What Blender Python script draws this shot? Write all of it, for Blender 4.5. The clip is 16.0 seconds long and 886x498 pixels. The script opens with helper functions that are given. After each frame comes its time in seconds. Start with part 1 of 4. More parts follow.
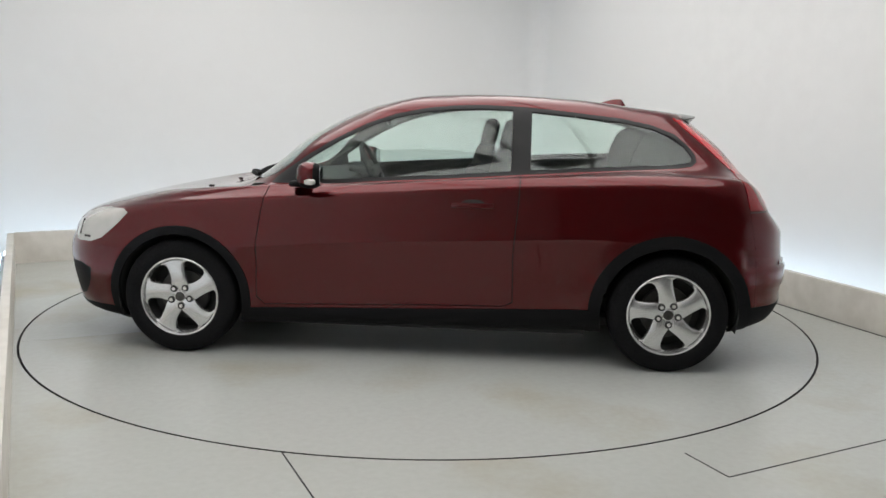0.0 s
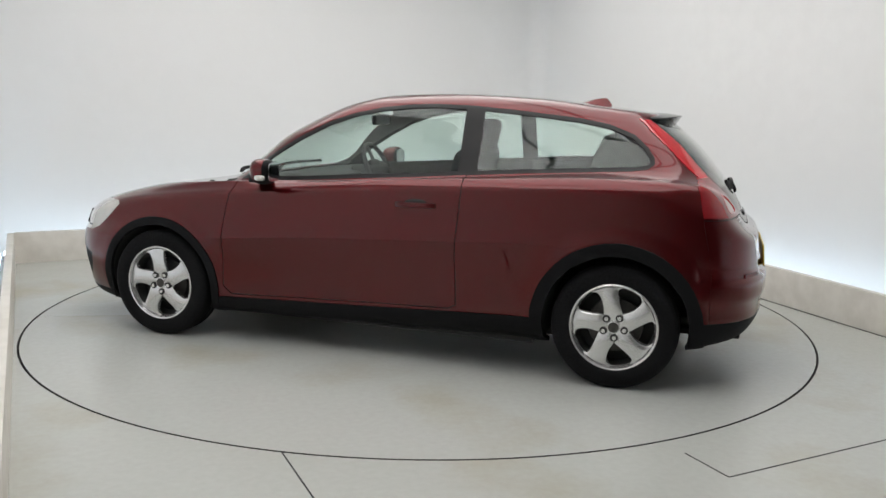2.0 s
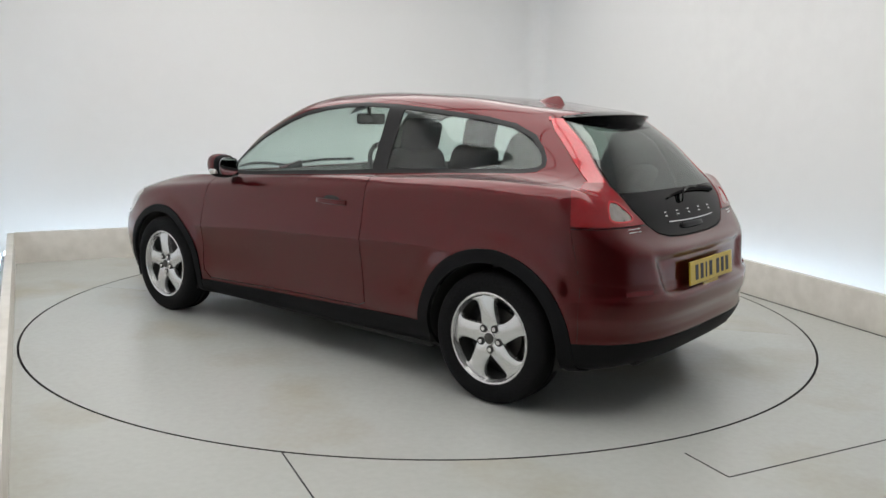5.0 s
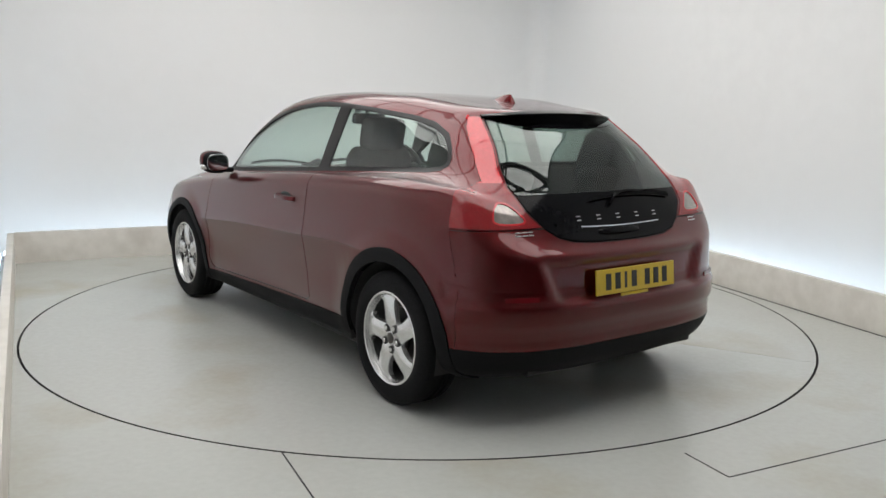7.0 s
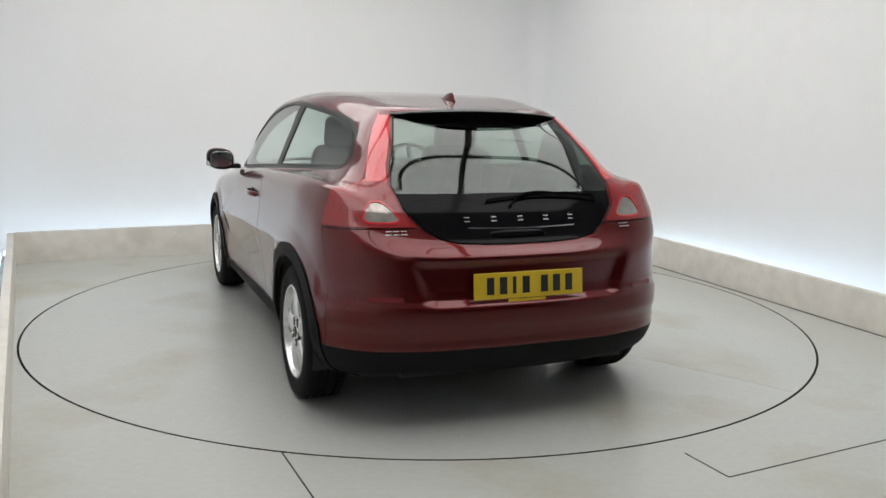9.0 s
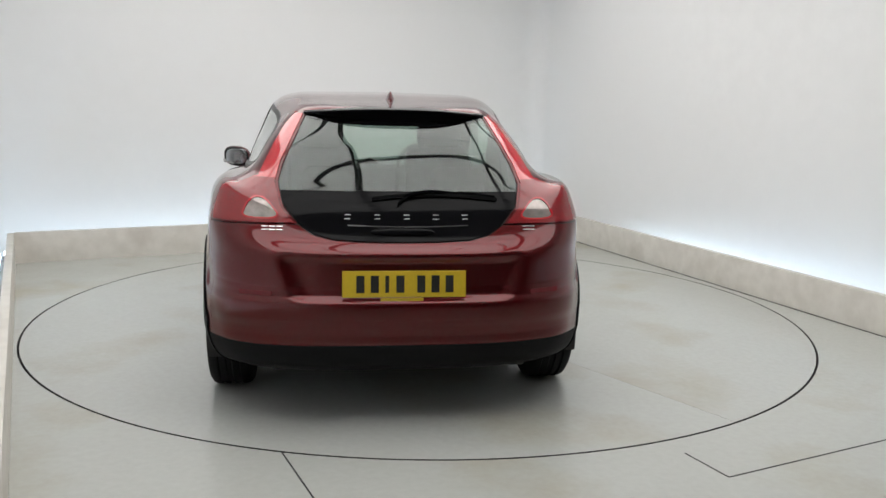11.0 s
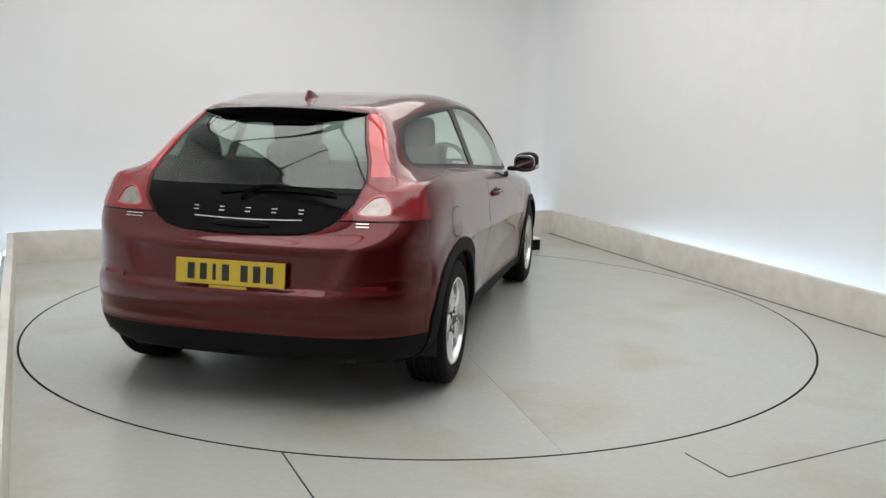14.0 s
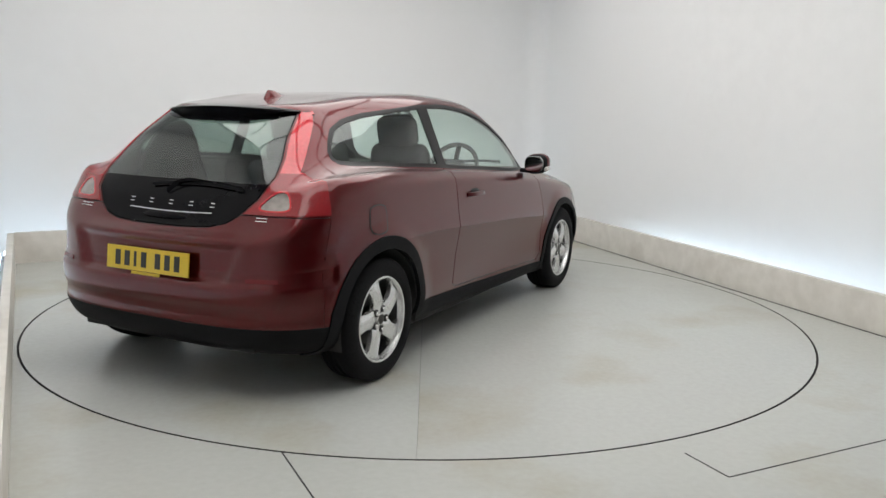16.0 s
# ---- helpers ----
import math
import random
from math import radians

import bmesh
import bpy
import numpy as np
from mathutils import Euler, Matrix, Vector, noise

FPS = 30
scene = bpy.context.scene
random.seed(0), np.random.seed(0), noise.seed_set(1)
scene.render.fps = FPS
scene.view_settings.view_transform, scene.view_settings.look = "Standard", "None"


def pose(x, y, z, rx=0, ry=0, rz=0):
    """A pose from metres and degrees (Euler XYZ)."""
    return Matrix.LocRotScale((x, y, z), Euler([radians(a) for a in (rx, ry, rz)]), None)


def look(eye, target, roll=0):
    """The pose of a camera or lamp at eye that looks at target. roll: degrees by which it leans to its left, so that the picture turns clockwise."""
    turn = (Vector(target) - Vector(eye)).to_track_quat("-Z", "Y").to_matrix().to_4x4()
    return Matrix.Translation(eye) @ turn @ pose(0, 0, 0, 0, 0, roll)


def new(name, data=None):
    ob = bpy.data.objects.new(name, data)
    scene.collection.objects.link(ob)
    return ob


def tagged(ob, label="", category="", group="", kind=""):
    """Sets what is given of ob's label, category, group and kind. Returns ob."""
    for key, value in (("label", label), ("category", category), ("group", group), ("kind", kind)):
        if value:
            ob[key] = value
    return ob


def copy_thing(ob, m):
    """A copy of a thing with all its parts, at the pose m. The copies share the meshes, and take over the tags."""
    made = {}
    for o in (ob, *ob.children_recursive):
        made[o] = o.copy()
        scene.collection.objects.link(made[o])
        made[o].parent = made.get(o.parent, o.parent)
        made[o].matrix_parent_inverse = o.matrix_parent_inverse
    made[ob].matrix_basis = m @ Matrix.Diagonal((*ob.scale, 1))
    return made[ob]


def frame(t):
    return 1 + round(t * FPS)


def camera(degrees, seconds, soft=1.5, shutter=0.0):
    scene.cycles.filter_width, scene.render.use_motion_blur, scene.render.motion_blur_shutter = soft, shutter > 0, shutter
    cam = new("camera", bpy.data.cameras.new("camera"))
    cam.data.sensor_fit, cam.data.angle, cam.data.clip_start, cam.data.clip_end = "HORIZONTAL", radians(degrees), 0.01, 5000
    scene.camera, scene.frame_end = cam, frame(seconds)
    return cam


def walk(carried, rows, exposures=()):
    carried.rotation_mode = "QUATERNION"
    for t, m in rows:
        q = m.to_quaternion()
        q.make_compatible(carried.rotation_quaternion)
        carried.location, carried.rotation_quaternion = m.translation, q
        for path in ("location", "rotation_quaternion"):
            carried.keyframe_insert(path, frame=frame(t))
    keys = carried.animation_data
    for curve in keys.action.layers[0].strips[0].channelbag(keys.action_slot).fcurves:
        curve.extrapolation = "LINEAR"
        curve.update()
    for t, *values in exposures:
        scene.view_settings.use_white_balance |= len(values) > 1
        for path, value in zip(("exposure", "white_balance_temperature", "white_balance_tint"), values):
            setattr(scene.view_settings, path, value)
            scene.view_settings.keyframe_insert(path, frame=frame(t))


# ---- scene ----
cam = camera(56.30, 16.0, soft=1.5)
EYE = Vector((0.0, -5.541, 1.356))
PAN, TILT, ROLL = radians(-1.337), radians(9.574), 1.248
AIM = EYE + Vector((-math.sin(PAN) * math.cos(TILT), math.cos(PAN) * math.cos(TILT), -math.sin(TILT)))
walk(cam, [(0.0, look(EYE, AIM, ROLL)), (16.0, look(EYE, AIM, ROLL))])

# ---------------------------------------------------------------- light
world = bpy.data.worlds.new("studio_world")
scene.world = world
world.use_nodes = True
world.node_tree.nodes["Background"].inputs[0].default_value = (0.8, 0.85, 0.9, 1)
world.node_tree.nodes["Background"].inputs[1].default_value = 0.05
scene.view_settings.exposure = 0.0
CEILING_LIGHT = 2.5
COVE_LIGHT = 6.0


# ---------------------------------------------------------------- materials
def material(name):
    m = bpy.data.materials.new(name)
    m.use_nodes = True
    return m, m.node_tree, m.node_tree.nodes["Principled BSDF"]


def link(tree, a, b):
    tree.links.new(a, b)


def noise_fac(tree, scale, detail=4.0, lo=0.35, hi=0.65):
    """Object-space noise stretched to 0..1 between lo and hi."""
    co = tree.nodes.new("ShaderNodeTexCoord")
    n = tree.nodes.new("ShaderNodeTexNoise")
    n.inputs["Scale"].default_value, n.inputs["Detail"].default_value = scale, detail
    r = tree.nodes.new("ShaderNodeMapRange")
    r.inputs["From Min"].default_value, r.inputs["From Max"].default_value = lo, hi
    link(tree, co.outputs["Object"], n.inputs["Vector"])
    link(tree, n.outputs["Fac"], r.inputs["Value"])
    return r.outputs["Result"]


def mix_colour(tree, fac, a, b):
    """Colour between a and b (tuples or sockets) by fac."""
    m = tree.nodes.new("ShaderNodeMix")
    m.data_type = "RGBA"
    for socket, value in ((m.inputs["Factor"], fac), (m.inputs["A"], a), (m.inputs["B"], b)):
        if isinstance(value, tuple):
            socket.default_value = (*value, 1)
        elif isinstance(value, float):
            socket.default_value = value
        else:
            link(tree, value, socket)
    return m.outputs["Result"]


def bump(tree, shader, fac, strength, distance):
    b = tree.nodes.new("ShaderNodeBump")
    b.inputs["Strength"].default_value, b.inputs["Distance"].default_value = strength, distance
    link(tree, fac, b.inputs["Height"])
    link(tree, b.outputs["Normal"], shader.inputs["Normal"])


def plain(name, colour, rough=0.5, metal=0.0, grain=0.0, scale=60.0, coat=0.0, relief=0.0, spec=0.5):
    """A surface with slight variation of its colour at two scales."""
    m, t, s = material(name)
    s.inputs["Roughness"].default_value, s.inputs["Metallic"].default_value = rough, metal
    s.inputs["Coat Weight"].default_value, s.inputs["Coat Roughness"].default_value = coat, 0.03
    s.inputs["Specular IOR Level"].default_value = spec
    if grain:
        dark = tuple(c * (1 - grain) for c in colour)
        lite = tuple(min(1.0, c * (1 + grain)) for c in colour)
        fine = mix_colour(t, noise_fac(t, scale), dark, lite)
        link(t, mix_colour(t, noise_fac(t, scale * 0.06, 3.0), fine, colour), s.inputs["Base Color"])
    else:
        s.inputs["Base Color"].default_value = (*colour, 1)
    if relief:
        bump(t, s, noise_fac(t, scale * 4, 2.0), relief, 0.002)
    return m


def glass(name, tint, rough=0.0, ior=1.45):
    m, t, s = material(name)
    s.inputs["Base Color"].default_value = (*tint, 1)
    s.inputs["Roughness"].default_value, s.inputs["Transmission Weight"].default_value = rough, 1.0
    s.inputs["IOR"].default_value = ior
    return m


def glow(name, colour, strength):
    m, t, s = material(name)
    s.inputs["Base Color"].default_value = (0.8, 0.8, 0.8, 1)
    s.inputs["Emission Color"].default_value, s.inputs["Emission Strength"].default_value = (*colour, 1), strength
    return m


def car_paint():
    m, t, s = material("red_metallic_paint")
    flake = mix_colour(t, noise_fac(t, 900.0, 2.0), (0.064, 0.0020, 0.0036), (0.108, 0.0040, 0.0060))
    link(t, mix_colour(t, noise_fac(t, 3.0, 3.0), flake, (0.085, 0.0029, 0.0047)), s.inputs["Base Color"])
    s.inputs["Metallic"].default_value, s.inputs["Roughness"].default_value = 0.72, 0.31
    s.inputs["Specular IOR Level"].default_value, s.inputs["Coat IOR"].default_value = 0.1, 1.45
    s.inputs["Coat Weight"].default_value, s.inputs["Coat Roughness"].default_value = 1.0, 0.02
    return m


def floor_paint(name, base):
    m, t, s = material(name)
    dirt = mix_colour(t, noise_fac(t, 0.8, 6.0, 0.52, 0.74), base, (base[0] * 0.82, base[1] * 0.74, base[2] * 0.58))
    grey = mix_colour(t, noise_fac(t, 30.0, 5.0, 0.3, 0.8), (0.93, 0.93, 0.92), (1.0, 1.0, 1.0))
    fine = t.nodes.new("ShaderNodeMix")
    fine.data_type, fine.blend_type = "RGBA", "MULTIPLY"
    fine.inputs["Factor"].default_value = 1.0
    link(t, dirt, fine.inputs["A"])
    link(t, grey, fine.inputs["B"])
    link(t, fine.outputs["Result"], s.inputs["Base Color"])
    r = t.nodes.new("ShaderNodeMapRange")
    r.inputs["To Min"].default_value, r.inputs["To Max"].default_value = 0.20, 0.27
    link(t, noise_fac(t, 5.0, 5.0, 0.2, 0.8), r.inputs["Value"])
    link(t, r.outputs["Result"], s.inputs["Roughness"])
    bump(t, s, noise_fac(t, 120.0, 3.0), 0.05, 0.002)
    return m


def kerb_paint():
    m, t, s = material("scuffed_white_kerb")
    s.inputs["Roughness"].default_value = 0.6
    worn = mix_colour(t, noise_fac(t, 9.0), (0.62, 0.59, 0.54), (0.69, 0.66, 0.61))
    scuff = mix_colour(t, noise_fac(t, 2.6, 6.0, 0.56, 0.78), worn, (0.53, 0.49, 0.44))
    link(t, scuff, s.inputs["Base Color"])
    bump(t, s, noise_fac(t, 36.0, 2.0), 0.04, 0.002)
    return m


PAINT = car_paint()
TRIM = plain("black_textured_plastic", (0.009, 0.009, 0.010), 0.6, grain=0.25, scale=300.0, relief=0.08, spec=0.09)
GLOSS = plain("gloss_black_plastic", (0.004, 0.004, 0.005), 0.10, grain=0.1, spec=0.10)
REFLECTOR = plain("dark_red_reflector", (0.13, 0.004, 0.008), 0.2, grain=0.15, scale=200.0)
PILLAR = plain("satin_black_pillar", (0.010, 0.010, 0.011), 0.38, grain=0.15, spec=0.3)
MIRROR = plain("mirror_silvering", (0.45, 0.46, 0.48), 0.03, 1.0, grain=0.02)
RUBBER = plain("tyre_rubber", (0.009, 0.009, 0.010), 0.7, grain=0.3, scale=90.0, relief=0.1, spec=0.10)
ALLOY = plain("silver_alloy", (0.70, 0.70, 0.70), 0.27, 0.8, grain=0.05, scale=200.0)
CHROME = plain("chrome", (0.82, 0.82, 0.83), 0.08, 1.0, grain=0.02)
STEEL = plain("brake_steel", (0.07, 0.068, 0.065), 0.45, 0.7, grain=0.2)
CLOTH = plain("dark_seat_cloth", (0.014, 0.015, 0.016), 0.95, grain=0.3, scale=120.0, spec=0.1)
INNER = plain("dark_cabin_trim", (0.05, 0.052, 0.05), 0.7, grain=0.25, scale=120.0, spec=0.3)
LINER = plain("grey_headlining", (0.22, 0.22, 0.21), 0.9, grain=0.08, scale=300.0)
WINDOW = glass("green_tinted_glass", (0.80, 0.90, 0.86))
TAIL_GLASS = glass("coated_tinted_glass", (0.30, 0.38, 0.34), 0.0, 1.6)
LENS_RED = plain("red_lamp_lens", (0.22, 0.005, 0.009), 0.15, grain=0.1, scale=120.0, coat=0.4)
LENS_BRIGHT = plain("bright_red_lamp_lens", (0.50, 0.010, 0.018), 0.10, grain=0.12, scale=60.0, coat=1.0)
LENS_WHITE = plain("white_lamp_lens", (0.60, 0.58, 0.55), 0.14, 0.5, grain=0.06, scale=12.0, coat=1.0)
LENS_DULL = plain("smoky_clear_lens", (0.30, 0.26, 0.245), 0.12, 0.6, grain=0.6, scale=24.0, coat=1.0)
PLATE = plain("yellow_plate", (0.62, 0.43, 0.025), 0.35, grain=0.05)
INK = plain("black_print", (0.012, 0.012, 0.012), 0.5, grain=0.1)
FLOOR = floor_paint("grey_floor_paint", (0.47, 0.48, 0.455))
DISC = floor_paint("grey_turntable_paint", (0.47, 0.48, 0.46))
WALL = plain("matt_white_wall", (0.80, 0.80, 0.80), 0.85, grain=0.012, scale=8.0, relief=0.02)
KERB = kerb_paint()
DARK = plain("dark_joint", (0.02, 0.02, 0.02), 0.8, grain=0.2)
BACKWALL = plain("unseen_grey_wall", (0.30, 0.30, 0.30), 0.9, grain=0.06, scale=3.0)
FRAME = plain("grey_ceiling_frame", (0.22, 0.22, 0.22), 0.6, grain=0.1)
PANEL_LIGHT = glow("ceiling_diffuser", (1.0, 0.985, 0.955), CEILING_LIGHT)
COVE = glow("cove_tube", (0.60, 0.80, 1.0), COVE_LIGHT)


# ---------------------------------------------------------------- mesh helpers
def part(name, bm, mats, parent=None, label="", smooth=False):
    """Links a bmesh as one mesh object under parent."""
    me = bpy.data.meshes.new(name)
    bm.to_mesh(me)
    bm.free()
    for m in mats if isinstance(mats, (list, tuple)) else [mats]:
        me.materials.append(m)
    if smooth:
        me.polygons.foreach_set("use_smooth", [True] * len(me.polygons))
        me.set_sharp_from_angle(angle=radians(38))
    ob = new(name, me)
    ob.parent = parent
    if label:
        ob["label"] = label
    return ob


def box(bm, lo, hi, bevel=0.0, m=None):
    """A box between two corners, bevelled, placed by m."""
    r = bmesh.ops.create_cube(bm, size=1.0)
    vs = r["verts"]
    for v in vs:
        v.co = Vector([(lo[i] + hi[i]) / 2 + v.co[i] * (hi[i] - lo[i]) for i in range(3)])
    es = list({e for v in vs for e in v.link_edges})
    if bevel:
        out = bmesh.ops.bevel(bm, geom=es, offset=bevel, segments=3, profile=0.5, affect="EDGES")
        vs = list({v for f in out["faces"] for v in f.verts} | {v for v in vs if v.is_valid})
    if m is not None:
        bmesh.ops.transform(bm, matrix=m, verts=vs)
    return vs


def lathe(bm, profile, segs=64, axis="Y"):
    """Turns (radius, offset) pairs round the axis; returns the rings."""
    rings = []
    for r, o in profile:
        ring = []
        for i in range(segs):
            a = 2 * math.pi * i / segs
            ring.append(bm.verts.new((r * math.cos(a), o, r * math.sin(a)) if axis == "Y" else (r * math.cos(a), r * math.sin(a), o)))
        rings.append(ring)
    for a, b in zip(rings, rings[1:]):
        for i in range(segs):
            bm.faces.new((a[i], a[(i + 1) % segs], b[(i + 1) % segs], b[i]))
    return rings


def prism(bm, outline, lo, hi, axis=2):
    """Extrudes a 2D outline between lo and hi along an axis."""
    def at(p, h):
        c = list(p)
        c.insert(axis, h)
        return bm.verts.new(c)
    a, b = [at(p, lo) for p in outline], [at(p, hi) for p in outline]
    n = len(outline)
    fs = [bm.faces.new(a), bm.faces.new(b[::-1])]
    for i in range(n):
        fs.append(bm.faces.new((a[i], b[i], b[(i + 1) % n], a[(i + 1) % n])))
    bmesh.ops.recalc_face_normals(bm, faces=fs)
    return a + b


def spline(table):
    """A smooth curve through (x, value) pairs, flat beyond its ends' slopes."""
    xs, ys = [p[0] for p in table], [p[1] for p in table]
    n = len(xs)
    d = [(ys[i + 1] - ys[i]) / (xs[i + 1] - xs[i]) for i in range(n - 1)]
    m = [d[0]] + [0.0 if d[i - 1] * d[i] <= 0 else 2 * d[i - 1] * d[i] / (d[i - 1] + d[i]) for i in range(1, n - 1)] + [d[-1]]

    def f(x):
        if x <= xs[0]:
            return ys[0]
        if x >= xs[-1]:
            return ys[-1]
        i = max(j for j in range(n - 1) if xs[j] <= x)
        h = xs[i + 1] - xs[i]
        t = (x - xs[i]) / h
        return (ys[i] * (1 + 2 * t) * (1 - t) ** 2 + m[i] * h * t * (1 - t) ** 2 + ys[i + 1] * t * t * (3 - 2 * t) + m[i + 1] * h * t * t * (t - 1))
    return f


# ---------------------------------------------------------------- the studio
FLOOR_EDGE = [(-0.746, -4.248), (-3.43, 1.375), (1.04, 3.586), (1.411, 3.719), (2.910, -0.534), (4.420, -4.80)]
RING = 2.473


def offset_line(line, d):
    """The open line moved outward (to its left) by d, with mitred corners."""
    out = []
    for i, p in enumerate(line):
        dirs = []
        for a, b in ((i - 1, i), (i, i + 1)):
            if 0 <= a and b < len(line):
                v = Vector(line[b]) - Vector(line[a])
                dirs.append(v.normalized())
        ns = [Vector((-v.y, v.x)) for v in dirs]
        n = sum(ns, Vector((0, 0))).normalized()
        out.append(tuple(Vector(p) + n * (d / n.dot(ns[0]))))
    return out


def round_corner(line, index, radius, steps=10):
    """Replaces one corner of the line by an arc."""
    p, a, b = (Vector(line[index + k]) for k in (0, -1, 1))
    u, v = (a - p).normalized(), (b - p).normalized()
    half = u.angle(v) / 2
    t = radius / math.tan(half)
    c = p + (u + v).normalized() * (radius / math.sin(half))
    s, e = p + u * t - c, p + v * t - c
    arc = []
    for i in range(steps + 1):
        q = s.slerp(e, i / steps)
        arc.append(tuple(c + q.normalized() * radius))
    return list(line[:index]) + arc + list(line[index + 1:])


def strip_wall(name, line, thick, z0, z1, mat, label, bevel=0.0):
    """An upright wall along a line, with its thickness on the outer side."""
    bm = bmesh.new()
    outer = offset_line(line, thick)
    n = len(line)
    grid = [[bm.verts.new((*p, z)) for p in side] for side, z in ((line, z0), (line, z1), (outer, z1), (outer, z0))]
    for a, b in zip(grid, grid[1:] + grid[:1]):
        for i in range(n - 1):
            bm.faces.new((a[i], a[i + 1], b[i + 1], b[i]))
    for k in (0, -1):
        bm.faces.new([g[k] for g in grid])
    bmesh.ops.recalc_face_normals(bm, faces=bm.faces)
    if bevel:
        top = [e for e in bm.edges if all(abs(v.co.z - z1) < 1e-5 for v in e.verts) and len({v.co.xy.freeze() for v in e.verts}) == 2 and any(f.normal.z < 0.5 for f in e.link_faces)]
        bmesh.ops.bevel(bm, geom=top, offset=bevel, segments=2, profile=0.5, affect="EDGES")
    return tagged(part(name, bm, mat, smooth=True), label, name.split("_")[0], kind="structure")


def build_studio():
    # floor with a round pit for the turntable
    bm = bmesh.new()
    lathe(bm, [(RING + 0.011, -0.08), (RING + 0.011, -0.002), (RING + 0.013, 0.0), (4.5, 0.0), (13.0, 0.0)], 160, "Z")
    # pit wall coloured dark to deepen the shade in the ring gap
    for f in bm.faces:
        f.material_index = 1 if f.calc_center_median().z < -0.0005 else 0
    tagged(part("floor", bm, [FLOOR, DARK]), "pale grey painted concrete floor with brownish stains", "floor", kind="structure")
    bm = bmesh.new()
    lathe(bm, [(0.0005, -0.081), (RING + 0.2, -0.081)], 64, "Z")
    tagged(part("pit_floor", bm, DARK), "dark bottom of the pit under the turntable", "floor", kind="structure")
    # sawn joints in the floor
    for a, b in (((-0.549, -2.424), (-0.19, -3.21)), ((1.175, -2.604), (2.76, -1.855)), ((1.075, -2.385), (1.175, -2.604))):
        d = Vector(b) - Vector(a)
        bm = bmesh.new()
        box(bm, (0, -0.003, -0.01), (d.length, 0.003, 0.0015), 0.0, pose(a[0], a[1], 0, 0, 0, math.degrees(math.atan2(d.y, d.x))))
        tagged(part("floor_joint", bm, DARK), "thin dark joint between floor slabs", "joint", kind="structure")
    # kerb, cove tubes behind it, walls
    inner = FLOOR_EDGE
    strip_wall("kerb_west", inner[0:2], 0.05, 0.0, 0.26, KERB, "low white boarded kerb hiding a strip light", 0.004)
    strip_wall("kerb_north", inner[1:3], 0.05, 0.0, 0.26, KERB, "low white boarded kerb, scuffed along its foot", 0.004)
    strip_wall("kerb_corner", inner[2:4], 0.05, 0.0, 0.26, KERB, "short angled piece of white kerb in the corner", 0.004)
    strip_wall("kerb_east", inner[3:6], 0.05, 0.0, 0.26, KERB, "low white boarded kerb, scuffed along its foot", 0.004)
    # thin dark strips along the foot of the east kerb
    foot = offset_line(inner, -0.004)
    for side, k in (("east", 3), ("far_east", 4)):
        strip_wall("foot_seal_" + side, foot[k:k + 2], 0.004, 0.0, 0.004, DARK, "thin dark strip along the foot of the kerb")
    for k in range(5):
        a, b = (Vector(p) for p in offset_line(inner, 0.14)[k:k + 2])
        d = b - a
        bm = bmesh.new()
        m = pose(a.x, a.y, 0.0, 0, 0, math.degrees(math.atan2(d.y, d.x)))
        box(bm, (0.03, -0.035, 0.0), (d.length - 0.03, 0.035, 0.05), 0.006, m)
        tube = new("cove_light")
        tagged(tube, "cool white strip light lying behind the kerb", "strip light", "strip lights behind the kerb")
        part("tray", bm, ALLOY, tube)
        bm = bmesh.new()
        box(bm, (0.05, -0.028, 0.051), (d.length - 0.05, 0.028, 0.085), 0.012, m)
        part("tube", bm, COVE, tube, "glowing cool white tube")
    walls = offset_line(inner, 0.42)
    west, rest = walls[0:2], round_corner([walls[1], tuple((Vector(walls[2]) + Vector(walls[3])) / 2), walls[4], walls[5]], 1, 0.22)
    strip_wall("wall_west", [tuple(Vector(west[0]) + (Vector(west[0]) - Vector(west[1])) * 0.55), west[1]], 0.1, 0.0, 3.4, WALL, "plain matt white studio wall lit from below")
    strip_wall("wall_north", rest[:7], 0.1, 0.0, 3.4, WALL, "plain matt white studio wall with a rounded corner")
    strip_wall("wall_east", rest[6:-1] + [tuple(Vector(rest[-1]) + (Vector(rest[-1]) - Vector(rest[-2])) * 0.3)], 0.1, 0.0, 3.4, WALL, "plain matt white studio wall with a rounded corner")
    # unseen walls added behind the viewer; their grey sets the car's reflections
    strip_wall("wall_south", [(7.5, -9.0), (-4.5, -9.0)], 0.1, 0.0, 3.4, BACKWALL, "unseen grey wall added behind the viewer for the car's reflections")
    strip_wall("wall_hall_west", [(-4.5, -9.0), (-4.5, -4.0)], 0.1, 0.0, 3.4, BACKWALL, "unseen grey side wall added for the car's reflections")
    strip_wall("wall_hall_east", [(7.5, -4.0), (7.5, -9.0)], 0.1, 0.0, 3.4, BACKWALL, "unseen grey side wall added for the car's reflections")
    # ceiling
    bm = bmesh.new()
    box(bm, (-8.5, -10.0, 3.4), (8.5, 7.5, 3.5))
    tagged(part("ceiling", bm, WALL), "white ceiling above the light panels", "ceiling", kind="structure")


